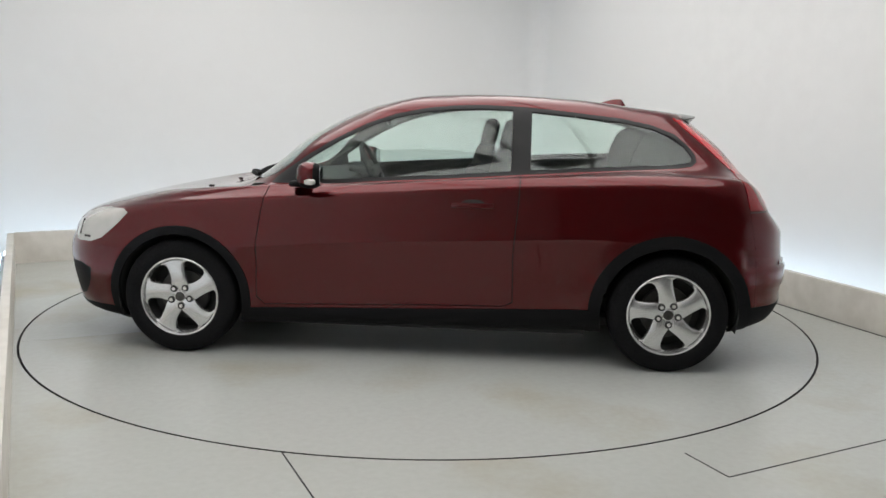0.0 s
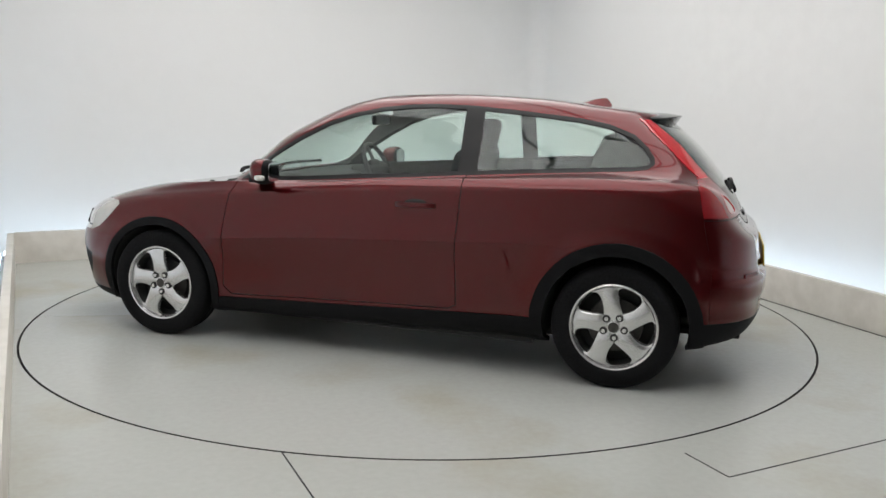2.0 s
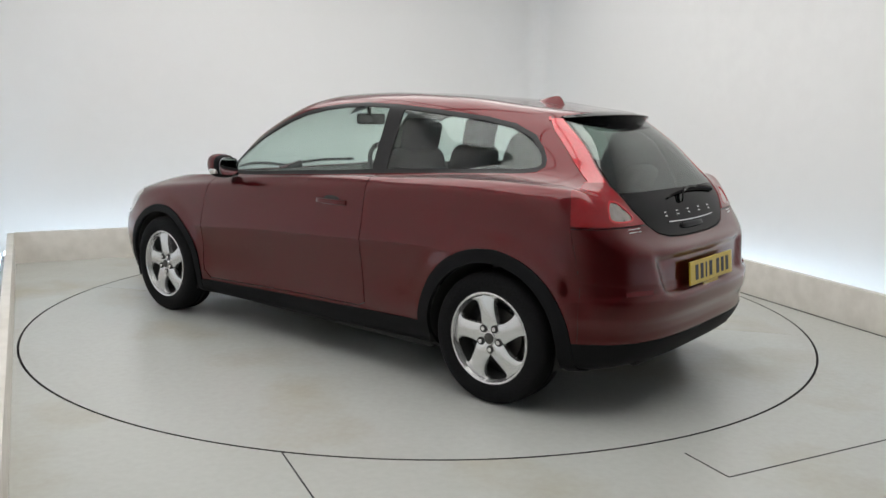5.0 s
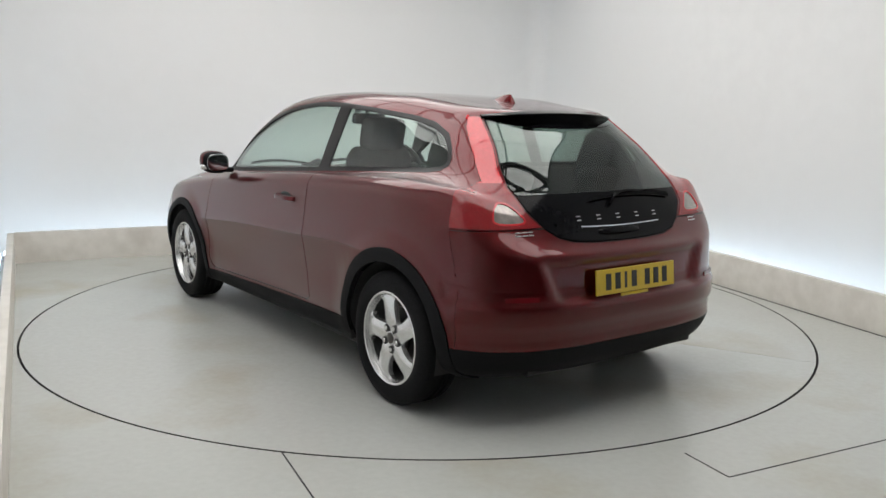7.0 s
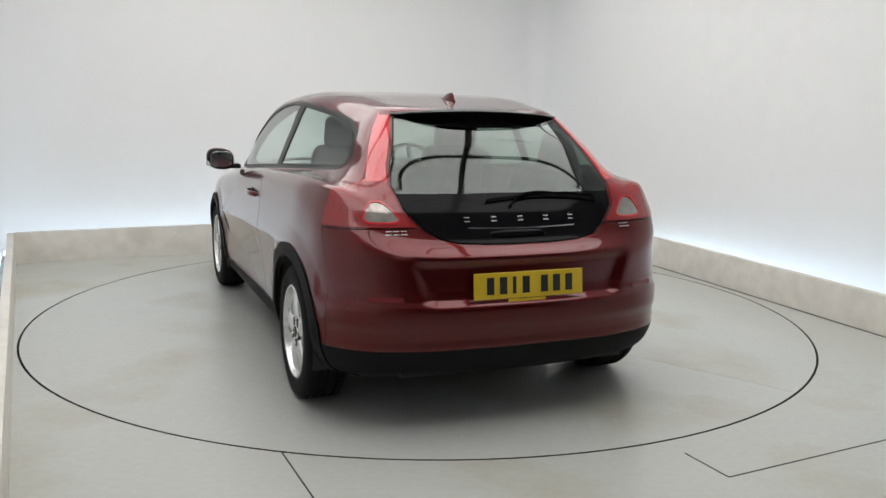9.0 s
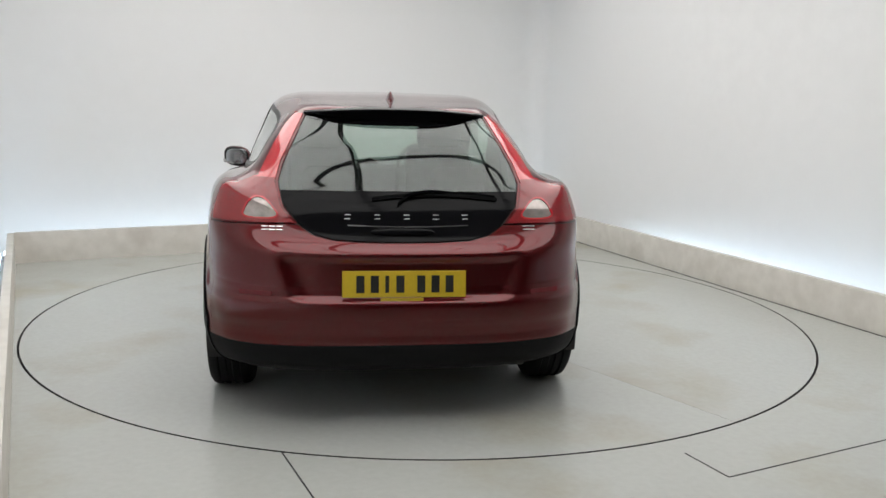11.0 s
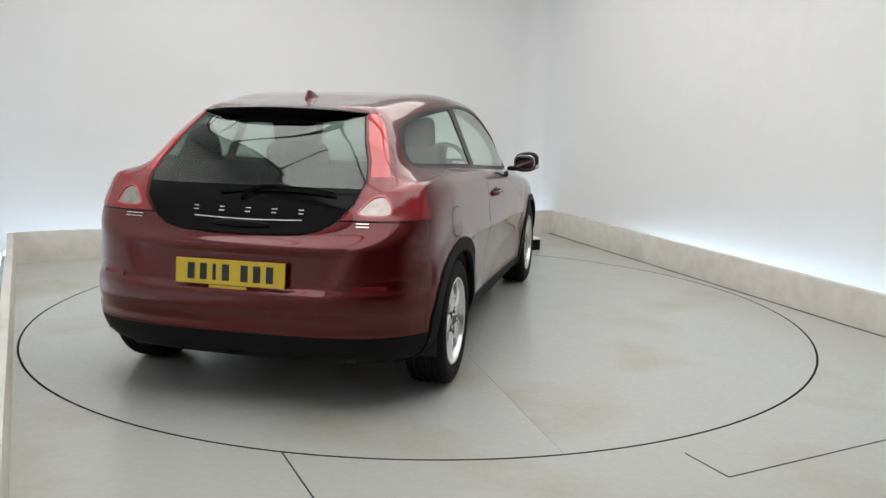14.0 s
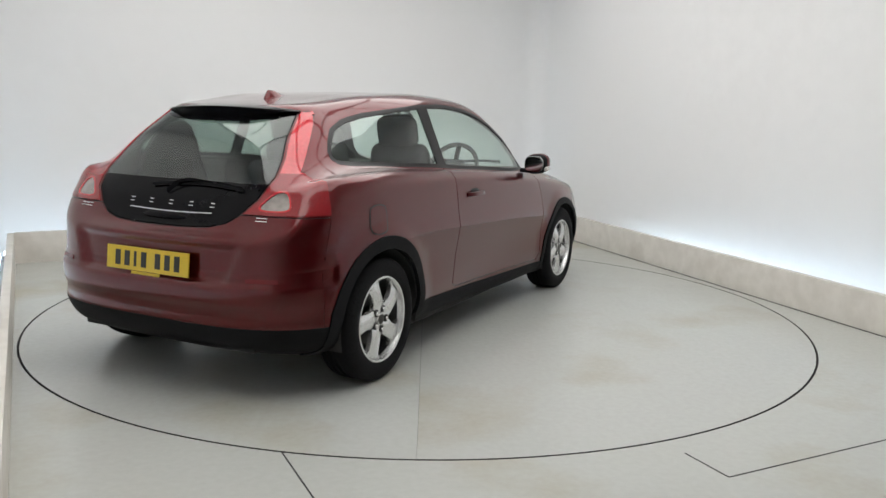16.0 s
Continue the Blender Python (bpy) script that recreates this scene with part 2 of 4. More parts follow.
def build_ceiling_light():
    """One panel of the light ceiling: frame and diffuser."""
    lamp = new("ceiling_light")
    tagged(lamp, "large white diffuser panel in a grey ceiling frame", "ceiling light", "light panels of the ceiling")
    bm = bmesh.new()
    for lo, hi in (((-0.75, -0.72, 0), (0.75, -0.69, 0.05)), ((-0.75, 0.69, 0), (0.75, 0.72, 0.05)), ((-0.75, -0.69, 0), (-0.72, 0.69, 0.05)), ((0.72, -0.69, 0), (0.75, 0.69, 0.05)), ((-0.72, -0.012, 0), (0.72, 0.012, 0.05))):
        box(bm, lo, hi, 0.004)
    part("frame", bm, FRAME, lamp)
    bm = bmesh.new()
    box(bm, (-0.718, -0.688, 0.02), (0.718, 0.688, 0.03))
    part("diffuser", bm, PANEL_LIGHT, lamp)
    return lamp


build_studio()
first = build_ceiling_light()
spots = [(x * 1.51 - 0.20, y * 1.45 + 0.0) for x in (-1, 0, 1) for y in (-2, -1, 0, 1)]
turned = [Matrix.Rotation(radians(18), 2) @ Vector(s) for s in spots]
first.matrix_basis = pose(*turned[0], 3.34, 0, 0, 18)
for s in turned[1:]:
    copy_thing(first, pose(*s, 3.34, 0, 0, 18))

# small dark box on the floor beside the turntable
bm = bmesh.new()
box(bm, (-0.16, -0.09, 0.0), (0.16, 0.09, 0.105), 0.006)
crate = tagged(new("control_box"), "small dark grey box with a pale lid by the kerb", "box")
part("case", bm, TRIM, crate)
bm = bmesh.new()
box(bm, (-0.163, -0.093, 0.105), (0.163, 0.093, 0.120), 0.004)
part("lid", bm, KERB, crate, "pale lid")
crate.matrix_basis = pose(0.97, 2.57, 0, 0, 0, 20)

# turntable: two half decks with a hairline joint
turntable = tagged(new("turntable"), "large round turntable flush with the floor, painted pale grey", "turntable")
for side in (0, 1):
    bm = bmesh.new()
    arc = [(RING * math.cos(math.pi * i / 80), RING * math.sin(math.pi * i / 80) + 0.0005) for i in range(81)]
    prism(bm, arc, -0.05, 0.0)
    # deck edges coloured dark, for shade in the gap
    for f in bm.faces:
        f.material_index = 1 if abs(f.normal.z) < 0.5 else 0
    ob = part("deck", bm, [DISC, DARK], turntable)
    ob.matrix_basis = pose(0, 0, 0, 0, 0, 28 + 180 * side)

# ---------------------------------------------------------------- the car
car = tagged(new("car"), "dark red metallic three-door hatchback with black lower cladding", "car")

# each ring: side height by x, half width by x, rear end, rear rounding, front end, front rounding
RINGS = [
    ([(-2.0, 0.23), (-1.6, 0.20), (0.9, 0.16), (1.7, 0.15), (2.0, 0.19)], [(-2, 0.72), (0, 0.74), (2, 0.72)], -1.93, 0.50, 2.06, 0.54),
    ([(-2.0, 0.27), (-1.6, 0.26), (0.9, 0.20), (1.7, 0.20), (2.1, 0.22)], [(-2, 0.815), (-1, 0.82), (1, 0.82), (2, 0.79)], -2.00, 0.50, 2.125, 0.54),
    ([(-2.0, 0.38), (-1.0, 0.34), (0.9, 0.33), (2.1, 0.38)], [(-2, 0.832), (-1.3, 0.868), (0, 0.832), (1.3, 0.865), (2, 0.84)], -2.055, 0.52, 2.165, 0.56),
    ([(-2.0, 0.50), (-1.0, 0.53), (0.9, 0.49), (2.1, 0.47)], [(-2, 0.828), (-1.2, 0.882), (-0.8, 0.864), (0, 0.858), (0.8, 0.864), (1.2, 0.884), (2, 0.855)], -2.070, 0.52, 2.175, 0.58),
    ([(-2.0, 0.590), (-0.9, 0.688), (-0.5, 0.672), (0.4, 0.631), (0.9, 0.595), (2.1, 0.535)], [(-2, 0.828), (-1.1, 0.884), (-0.85, 0.8855), (0.0, 0.8860), (0.90, 0.8855), (1.0, 0.885), (1.3, 0.884), (2, 0.855)], -2.066, 0.52, 2.176, 0.60),
    ([(-2.0, 0.612), (-0.9, 0.702), (-0.5, 0.686), (0.4, 0.645), (0.9, 0.609), (2.1, 0.555)], [(-2, 0.828), (-1.1, 0.886), (-0.85, 0.889), (0.0, 0.890), (0.9, 0.889), (1.0, 0.886), (1.3, 0.886), (2, 0.853)], -2.060, 0.52, 2.172, 0.60),
    ([(-2.0, 0.624), (-0.9, 0.714), (-0.5, 0.698), (0.4, 0.657), (0.9, 0.621), (2.1, 0.565)], [(-2, 0.828), (-1.1, 0.886), (-0.85, 0.8885), (0.0, 0.8895), (0.9, 0.8885), (1.0, 0.886), (1.3, 0.885), (2, 0.852)], -2.058, 0.52, 2.170, 0.60),
    ([(-2.0, 0.69), (-1.2, 0.785), (-0.5, 0.770), (0.0, 0.745), (0.9, 0.700), (2.1, 0.60)], [(-2, 0.822), (-1.3, 0.876), (-0.85, 0.881), (0, 0.881), (0.8, 0.880), (1.3, 0.876), (2, 0.845)], -2.040, 0.52, 2.160, 0.64),
    ([(-2.0, 0.74), (-1.7, 0.86), (-0.76, 0.905), (0.43, 0.835), (1.05, 0.79), (1.6, 0.745), (2.1, 0.66)], [(-2, 0.812), (-1.3, 0.868), (0, 0.870), (1.3, 0.858), (2, 0.82)], -2.025, 0.48, 2.135, 0.62),
    ([(-1.96, 0.79), (-1.75, 0.94), (-1.33, 0.992), (-0.76, 0.978), (-0.17, 0.944), (0.43, 0.900), (1.05, 0.850), (1.6, 0.79), (2.1, 0.70)], [(-2, 0.775), (-1.3, 0.852), (0, 0.859), (1.3, 0.835), (2, 0.78)], -1.955, 0.40, 2.10, 0.62),
    ([(-1.88, 0.92), (-1.70, 1.015), (-1.33, 1.036), (-0.76, 1.014), (-0.17, 0.981), (0.43, 0.933), (1.05, 0.880), (1.6, 0.815), (2.06, 0.73)], [(-2, 0.745), (-1.5, 0.80), (0, 0.835), (1.3, 0.79), (2, 0.72)], -1.885, 0.34, 2.06, 0.62),
    ([(-1.84, 0.98), (-1.6, 1.040), (-1.2, 1.046), (-0.6, 1.018), (0.1, 0.970), (0.7, 0.938), (1.3, 0.893), (1.70, 0.835)], [(-2, 0.69), (-1.5, 0.735), (0, 0.805), (0.9, 0.775), (1.5, 0.68)], -1.842, 0.35, 1.70, 0.60, 3.8),
    ([(-1.81, 1.03), (-1.5, 1.085), (-1.05, 1.060), (-0.52, 1.030), (0.14, 0.984), (0.6, 0.952), (1.10, 0.915)], [(-2, 0.62), (-1.45, 0.668), (-0.5, 0.775), (0.5, 0.775), (1.1, 0.74)], -1.800, 0.34, 1.10, 0.42, 3.8),
    ([(-1.66, 1.19), (-1.2, 1.21), (0.0, 1.20), (0.70, 1.19)], [(-1.6, 0.555), (-1.3, 0.605), (-0.5, 0.700), (0.3, 0.700), (0.7, 0.68)], -1.655, 0.31, 0.720, 0.32, 3.6),
    ([(-1.50, 1.325), (-1.30, 1.322), (-1.05, 1.345), (-0.75, 1.374), (-0.35, 1.396), (0.0, 1.388), (0.38, 1.360)], [(-1.5, 0.465), (-1.2, 0.525), (-0.5, 0.615), (0.1, 0.610), (0.4, 0.575)], -1.495, 0.23, 0.40, 0.28, 3.0),
    ([(-1.46, 1.358), (-1.2, 1.384), (-0.8, 1.426), (-0.35, 1.444), (0.0, 1.434), (0.28, 1.394)], [(-1.5, 0.40), (-0.5, 0.525), (0.3, 0.48)], -1.465, 0.24, 0.30, 0.26),
    ([(-1.42, 1.370), (-1.2, 1.396), (-0.8, 1.439), (-0.35, 1.458), (0.0, 1.448), (0.22, 1.412)], [(-1.5, 0.22), (-0.5, 0.28), (0.3, 0.22)], -1.425, 0.22, 0.225, 0.25),
    ([(-1.40, 1.374), (-1.2, 1.400), (-0.8, 1.443), (-0.35, 1.462), (0.0, 1.452), (0.19, 1.420)], [(-1.5, 0.0), (0.3, 0.0)], -1.405, 0.2, 0.195, 0.2),
]
CAP = 2.6
REAR_CAP = 3.3


def ring_points(ring, n_rear, n_side, n_front):
    heights, widths, xr, lr, xf, lf, *square = ring
    cap = square[0] if square else REAR_CAP
    zf, wf = spline(heights), spline(widths)
    pts = []
    for i in range(n_rear):
        a = (i / n_rear) * math.pi / 2
        x = xr + lr * (1 - math.cos(a) ** (2 / cap))
        pts.append(Vector((x, wf(x) * math.sin(a) ** (2 / cap), zf(x))))
    for i in range(n_side):
        x = xr + lr + (xf - lf - xr - lr) * i / n_side
        pts.append(Vector((x, wf(x), zf(x))))
    for i in range(n_front + 1):
        a = (1 - i / n_front) * math.pi / 2
        x = xf - lf * (1 - math.cos(a) ** (2 / CAP)) if i < n_front else xf
        pts.append(Vector((x, wf(x) * math.sin(max(a, 0)) ** (2 / CAP), zf(x))))
    return pts


def smooth_column(pts, steps):
    """A centripetal Catmull-Rom curve through pts."""
    ext = [pts[0] * 2 - pts[1]] + pts + [pts[-1] * 2 - pts[-2]]
    out = []
    for k in range(1, len(ext) - 2):
        p0, p1, p2, p3 = ext[k - 1:k + 3]
        t0 = 0.0
        t1 = t0 + max((p1 - p0).length, 1e-4) ** 0.5
        t2 = t1 + max((p2 - p1).length, 1e-4) ** 0.5
        t3 = t2 + max((p3 - p2).length, 1e-4) ** 0.5
        for j in range(steps):
            t = t1 + (t2 - t1) * j / steps
            a1 = p0 * ((t1 - t) / (t1 - t0)) + p1 * ((t - t0) / (t1 - t0))
            a2 = p1 * ((t2 - t) / (t2 - t1)) + p2 * ((t - t1) / (t2 - t1))
            a3 = p2 * ((t3 - t) / (t3 - t2)) + p3 * ((t - t2) / (t3 - t2))
            b1 = a1 * ((t2 - t) / (t2 - t0)) + a2 * ((t - t0) / (t2 - t0))
            b2 = a2 * ((t3 - t) / (t3 - t1)) + a3 * ((t - t1) / (t3 - t1))
            out.append(b1 * ((t2 - t) / (t2 - t1)) + b2 * ((t - t1) / (t2 - t1)))
    out.append(pts[-1].copy())
    return out


def body_grid(steps=5, n_rear=22, n_side=44, n_front=20):
    """The left half of the body's outer skin, as a bmesh."""
    rings = [ring_points(r, n_rear, n_side, n_front) for r in RINGS]
    columns = [smooth_column([r[i] for r in rings], steps) for i in range(len(rings[0]))]
    bm = bmesh.new()
    vs = [[bm.verts.new(p) for p in col] for col in columns]
    for a, b in zip(vs, vs[1:]):
        for j in range(len(a) - 1):
            bm.faces.new((a[j], b[j], b[j + 1], a[j + 1]))
    bmesh.ops.remove_doubles(bm, verts=bm.verts, dist=0.0004)
    return bm


from mathutils.bvhtree import BVHTree


def bump_mask(v, lo, hi, soft):
    """1 between lo and hi, falling smoothly to 0 over soft outside."""
    d = max(lo - v, v - hi, 0.0) / soft
    return 0.0 if d >= 1 else (1 - d) ** 2 * (1 + 2 * d)


def shape_details(bm):
    """Recess round the number plate, waist of the rear bumper, hollow of the lower doors."""
    for v in bm.verts:
        v.co.z -= 0.012 * min(1.0, max(0.0, (v.co.z - 1.20) / 0.20))
        v.co.x += 0.030 * min(1.0, max(0.0, (-1.40 - v.co.x) / 0.40))
        x, y, z = v.co
        if x < -1.7:
            rim = bump_mask(z, 0.575, 9.0, 0.028) * bump_mask(z, -9.0, 0.705, 0.055)
            v.co.x += 0.028 * bump_mask(abs(y), 0.0, 0.40 + (z - 0.55) * 0.4, 0.075) * rim
            v.co.x += 0.018 * bump_mask(z, 0.575, 9.0, 0.022) * bump_mask(z, -9.0, 0.60, 0.12)
            v.co.x += 0.012 * bump_mask(z, 0.405, 0.440, 0.035)
        if y > 0.6:
            for cx, r in ((1.32, 0.42), (-1.32, 0.46)):
                d = math.hypot(x - cx, z - 0.31)
                v.co.y += 0.012 * bump_mask(d, 0.0, r - 0.04, 0.10) * (1 if z < 0.80 else 0)


skin = body_grid(7, 40, 60, 26)
shape_details(skin)
bmesh.ops.recalc_face_normals(skin, faces=skin.faces)
if sum(f.normal.y * f.calc_area() for f in skin.faces) < 0:
    bmesh.ops.reverse_faces(skin, faces=skin.faces)

# smooth reference surface, whole car, for normals and for placing small parts
reference = skin.copy()
bmesh.ops.mirror(reference, geom=reference.verts[:] + reference.edges[:] + reference.faces[:], axis="Y", merge_dist=0.0005)
bmesh.ops.recalc_face_normals(reference, faces=reference.faces)
if sum(f.normal.z * f.calc_area() for f in reference.faces if f.calc_center_median().z > 1.3) < 0:
    bmesh.ops.reverse_faces(reference, faces=reference.faces)
bmesh.ops.triangulate(reference, faces=reference.faces)
reference.normal_update()
reference.faces.ensure_lookup_table()
SURFACE = BVHTree.FromBMesh(reference)


def surface_normal(p):
    co, n, index, dist = SURFACE.find_nearest(p)
    f = reference.faces[index]
    a, b, c = (v.co for v in f.verts)
    area = max((b - a).cross(c - a).length, 1e-12)
    w = [(b - co).cross(c - co).length / area, (c - co).cross(a - co).length / area, (a - co).cross(b - co).length / area]
    out = sum((v.normal * k for v, k in zip(f.verts, w)), Vector())
    if abs(p.y) < 1e-4:
        out.y = 0
    return out.normalized()


def on_rear(y, z):
    """Where the rear of the skin lies at y, z: place and normal."""
    co, n, i, d = SURFACE.ray_cast(Vector((-3, y, z)), Vector((1, 0, 0)))
    return co, surface_normal(co)


def on_side(x, z, s=1):
    co, n, i, d = SURFACE.ray_cast(Vector((x, 2 * s, z)), Vector((0, -s, 0)))
    return co, surface_normal(co)


def inside(p, poly):
    hit = False
    for (ax, ay), (bx, by) in zip(poly, poly[1:] + poly[:1]):
        if (ay > p[1]) != (by > p[1]) and p[0] < (bx - ax) * (p[1] - ay) / (by - ay) + ax:
            hit = not hit
    return hit


def shrink(poly, d):
    """A closed outline moved inward by d."""
    area = sum(a[0] * b[1] - a[1] * b[0] for a, b in zip(poly, poly[1:] + poly[:1]))
    s = 1 if area > 0 else -1
    out = []
    for i, p in enumerate(poly):
        u = (Vector(p) - Vector(poly[i - 1])).normalized()
        v = (Vector(poly[(i + 1) % len(poly)]) - Vector(p)).normalized()
        n = Vector((-(u + v).y, (u + v).x)).normalized() * s
        k = max(0.4, n.dot(Vector((-u.y, u.x)) * s))
        out.append(tuple(Vector(p) + n * (d / k)))
    return out


def clip(poly, x, keep_less):
    """The part of an outline on one side of a vertical line."""
    out = []
    for a, b in zip(poly, poly[1:] + poly[:1]):
        ia, ib = (a[0] < x) == keep_less, (b[0] < x) == keep_less
        if ia:
            out.append(a)
        if ia != ib:
            t = (x - a[0]) / (b[0] - a[0])
            out.append((x, a[1] + (b[1] - a[1]) * t))
    return out


def rounded(poly, cuts=2):
    """Corner-cutting of a closed outline."""
    for _ in range(cuts):
        out = []
        for a, b in zip(poly, poly[1:] + poly[:1]):
            a, b = Vector(a), Vector(b)
            out += [tuple(a * 0.78 + b * 0.22), tuple(a * 0.22 + b * 0.78)]
        poly = out
    return poly


def thick_line(line, w):
    """An open line as a thin closed outline."""
    return offset_line(line, w) + offset_line(line, -w)[::-1]


def slice_by(bm, poly, axes, ok):
    """Cuts the skin along an outline given in two axes."""
    third = 3 - sum(axes)
    for a, b in zip(poly, poly[1:] + poly[:1]):
        lo = [min(a[k], b[k]) - 0.003 for k in (0, 1)]
        hi = [max(a[k], b[k]) + 0.003 for k in (0, 1)]
        near = []
        for f in bm.faces:
            cs = [v.co for v in f.verts]
            if max(c[axes[0]] for c in cs) < lo[0] or min(c[axes[0]] for c in cs) > hi[0]:
                continue
            if max(c[axes[1]] for c in cs) < lo[1] or min(c[axes[1]] for c in cs) > hi[1] or not ok(f.calc_center_median()):
                continue
            near.append(f)
        if not near:
            continue
        no = [0, 0, 0]
        no[axes[0]], no[axes[1]] = -(b[1] - a[1]), b[0] - a[0]
        co = [0, 0, 0]
        co[axes[0]], co[axes[1]] = a
        geom = near + list({e for f in near for e in f.edges}) + list({v for f in near for v in f.verts})
        if Vector(no).length > 1e-7:
            bmesh.ops.bisect_plane(bm, geom=geom, dist=0.0001, plane_co=co, plane_no=Vector(no).normalized())


def circle(cx, cz, r, n=48):
    return [(cx + r * math.cos(2 * math.pi * i / n), cz + r * math.sin(2 * math.pi * i / n)) for i in range(n)]


SIDE, REAR = (0, 2), (1, 2)
DLO = [(0.84, 0.942), (0.51, 0.949), (0.14, 0.976), (-0.164, 0.996), (-0.524, 1.024), (-0.76, 1.040), (-1.055, 1.056), (-1.345, 1.072), (-1.425, 1.083), (-1.455, 1.108),
       (-1.45, 1.140), (-1.415, 1.188), (-1.345, 1.248), (-1.22, 1.296), (-1.06, 1.326), (-0.757, 1.358), (-0.514, 1.378), (-0.30, 1.384), (-0.146, 1.377), (0.008, 1.360),
       (0.163, 1.327), (0.32, 1.272), (0.478, 1.193), (0.637, 1.098), (0.80, 0.985)]
PANE = shrink(DLO, 0.020)
FRONT_PANE = clip(clip(PANE, -0.470, False), 0.70, True)
REAR_PANE = clip(PANE, -0.572, True)
DOOR_LINE = [(-0.520, 1.030), (-0.515, 0.90), (-0.493, 0.62), (-0.498, 0.345), (-0.45, 0.322), (0.85, 0.285), (0.893, 0.33), (0.887, 0.62), (0.862, 0.80), (0.835, 0.93)]
DOOR_GAP = thick_line(DOOR_LINE, 0.0028)
ARCHES = {1: (1.32, 0.348, 0.394), -1: (-1.32, 0.360, 0.424)}
SILL = [(1.0, 0.0), (1.0, 0.262), (0.0, 0.288), (-1.0, 0.328), (-1.0, 0.0)]
HATCH = [(-0.05, 1.350), (0.25, 1.346), (0.415, 1.330), (0.466, 1.212), (0.512, 1.111), (0.532, 1.030), (0.505, 0.935), (0.435, 0.857), (0.375, 0.820), (0.29, 0.800), (0.15, 0.792), (-0.05, 0.790)]
PANEL_TOP = 0.998
HATCH_GAP = thick_line(HATCH[1:], 0.003)
LAMP = [(0.432, 1.322), (0.482, 1.210), (0.528, 1.110), (0.548, 1.030), (0.520, 0.932), (0.462, 0.867), (0.60, 0.866), (0.86, 0.874), (0.86, 0.99), (0.80, 1.008), (0.735, 1.028), (0.665, 1.040), (0.622, 1.052),
        (0.600, 1.10), (0.560, 1.19), (0.515, 1.27), (0.470, 1.328)]
REVERSE_RIM = rounded(rounded([(0.690, 0.880), (0.668, 0.945), (0.632, 0.976), (0.580, 0.968), (0.505, 0.880)], 1), 1)
REVERSE = shrink(REVERSE_RIM, 0.007)
LAMP_END = [(-1.64, 1.10), (-1.685, 0.97), (-1.71, 0.85), (-1.735, 0.74), (-1.76, 0.60), (-1.765, 0.38)]
SCREEN = rounded([(-0.05, 1.375), (0.45, 1.360), (0.60, 1.20), (0.68, 1.00), (0.62, 0.945), (-0.05, 0.925)], 1)
HEAD = rounded([(2.00, 0.585), (1.985, 0.72), (1.80, 0.778), (1.60, 0.780), (1.67, 0.70), (1.80, 0.595)], 1)
GRILLE = rounded([(2.19, 0.47), (2.19, 0.26), (1.93, 0.27), (1.86, 0.36), (1.84, 0.47)], 1)
BONNET_EDGE = [(0.62, 1.02), (0.66, 1.4), (0.66, 1.75), (0.58, 2.04), (0.40, 2.09), (-0.05, 2.10)]


def cut_skin():
    bm = skin
    side = lambda c: c.y > 0.45
    for poly in (DLO, FRONT_PANE, REAR_PANE, DOOR_GAP):
        slice_by(bm, poly, SIDE, lambda c: c.y > 0.45 and -1.7 < c.x < 0.95)
    for s in (1, -1):
        cx, r0, r1 = ARCHES[s]
        slice_by(bm, circle(cx, 0.312, r0), SIDE, side)
        slice_by(bm, circle(cx, 0.312, r1), SIDE, side)
    slice_by(bm, SILL, SIDE, side)
    slice_by(bm, [(-1.5, 0.365), (-2.2, 0.365)], SIDE, lambda c: True)
    slice_by(bm, [(1.6, 0.235), (2.3, 0.235)], SIDE, lambda c: True)
    slice_by(bm, LAMP_END, SIDE, lambda c: c.x < -1.5 and c.y > 0.4)
    slice_by(bm, thick_line(LAMP_END[2:], 0.0008), SIDE, lambda c: c.x < -1.5 and c.y > 0.4)
    back = lambda c: c.x < -1.35
    for poly in (HATCH, HATCH_GAP):
        slice_by(bm, poly, REAR, lambda c: c.x < -1.35 and c.y < 0.62)
    slice_by(bm, LAMP, REAR, lambda c: c.x < -1.40)
    slice_by(bm, REVERSE_RIM, REAR, lambda c: c.x < -1.6)
    slice_by(bm, REVERSE, REAR, lambda c: c.x < -1.6)
    slice_by(bm, [(0.4, 1.045), (0.7, 1.045)], REAR, lambda c: c.x < -1.35)
    slice_by(bm, [(-0.01, PANEL_TOP), (0.6, PANEL_TOP)], REAR, back)
    for z in (0.8605, 0.8645):
        slice_by(bm, [(0.44, z), (0.9, z)], REAR, lambda c: c.x < -1.62)
    slice_by(bm, SCREEN, REAR, lambda c: c.x > 0.2)
    slice_by(bm, HEAD, SIDE, lambda c: c.x > 1.5 and c.y > 0.40)
    slice_by(bm, GRILLE, SIDE, lambda c: c.x > 1.8 and c.y > 0.30)
    gap = thick_line([(b, a) for a, b in BONNET_EDGE], 0.0028)
    slice_by(bm, gap, (0, 1), lambda c: c.x > 0.9 and c.z > 0.6)
    return gap


BONNET_GAP = cut_skin()
BONNET = [(1.0, -0.05)] + [(b, a) for a, b in BONNET_EDGE]
bmesh.ops.mirror(skin, geom=skin.verts[:] + skin.edges[:] + skin.faces[:], axis="Y", merge_dist=0.0003)


def lamp_front(z):
    return spline([(b, a) for a, b in reversed(LAMP_END)])(z)


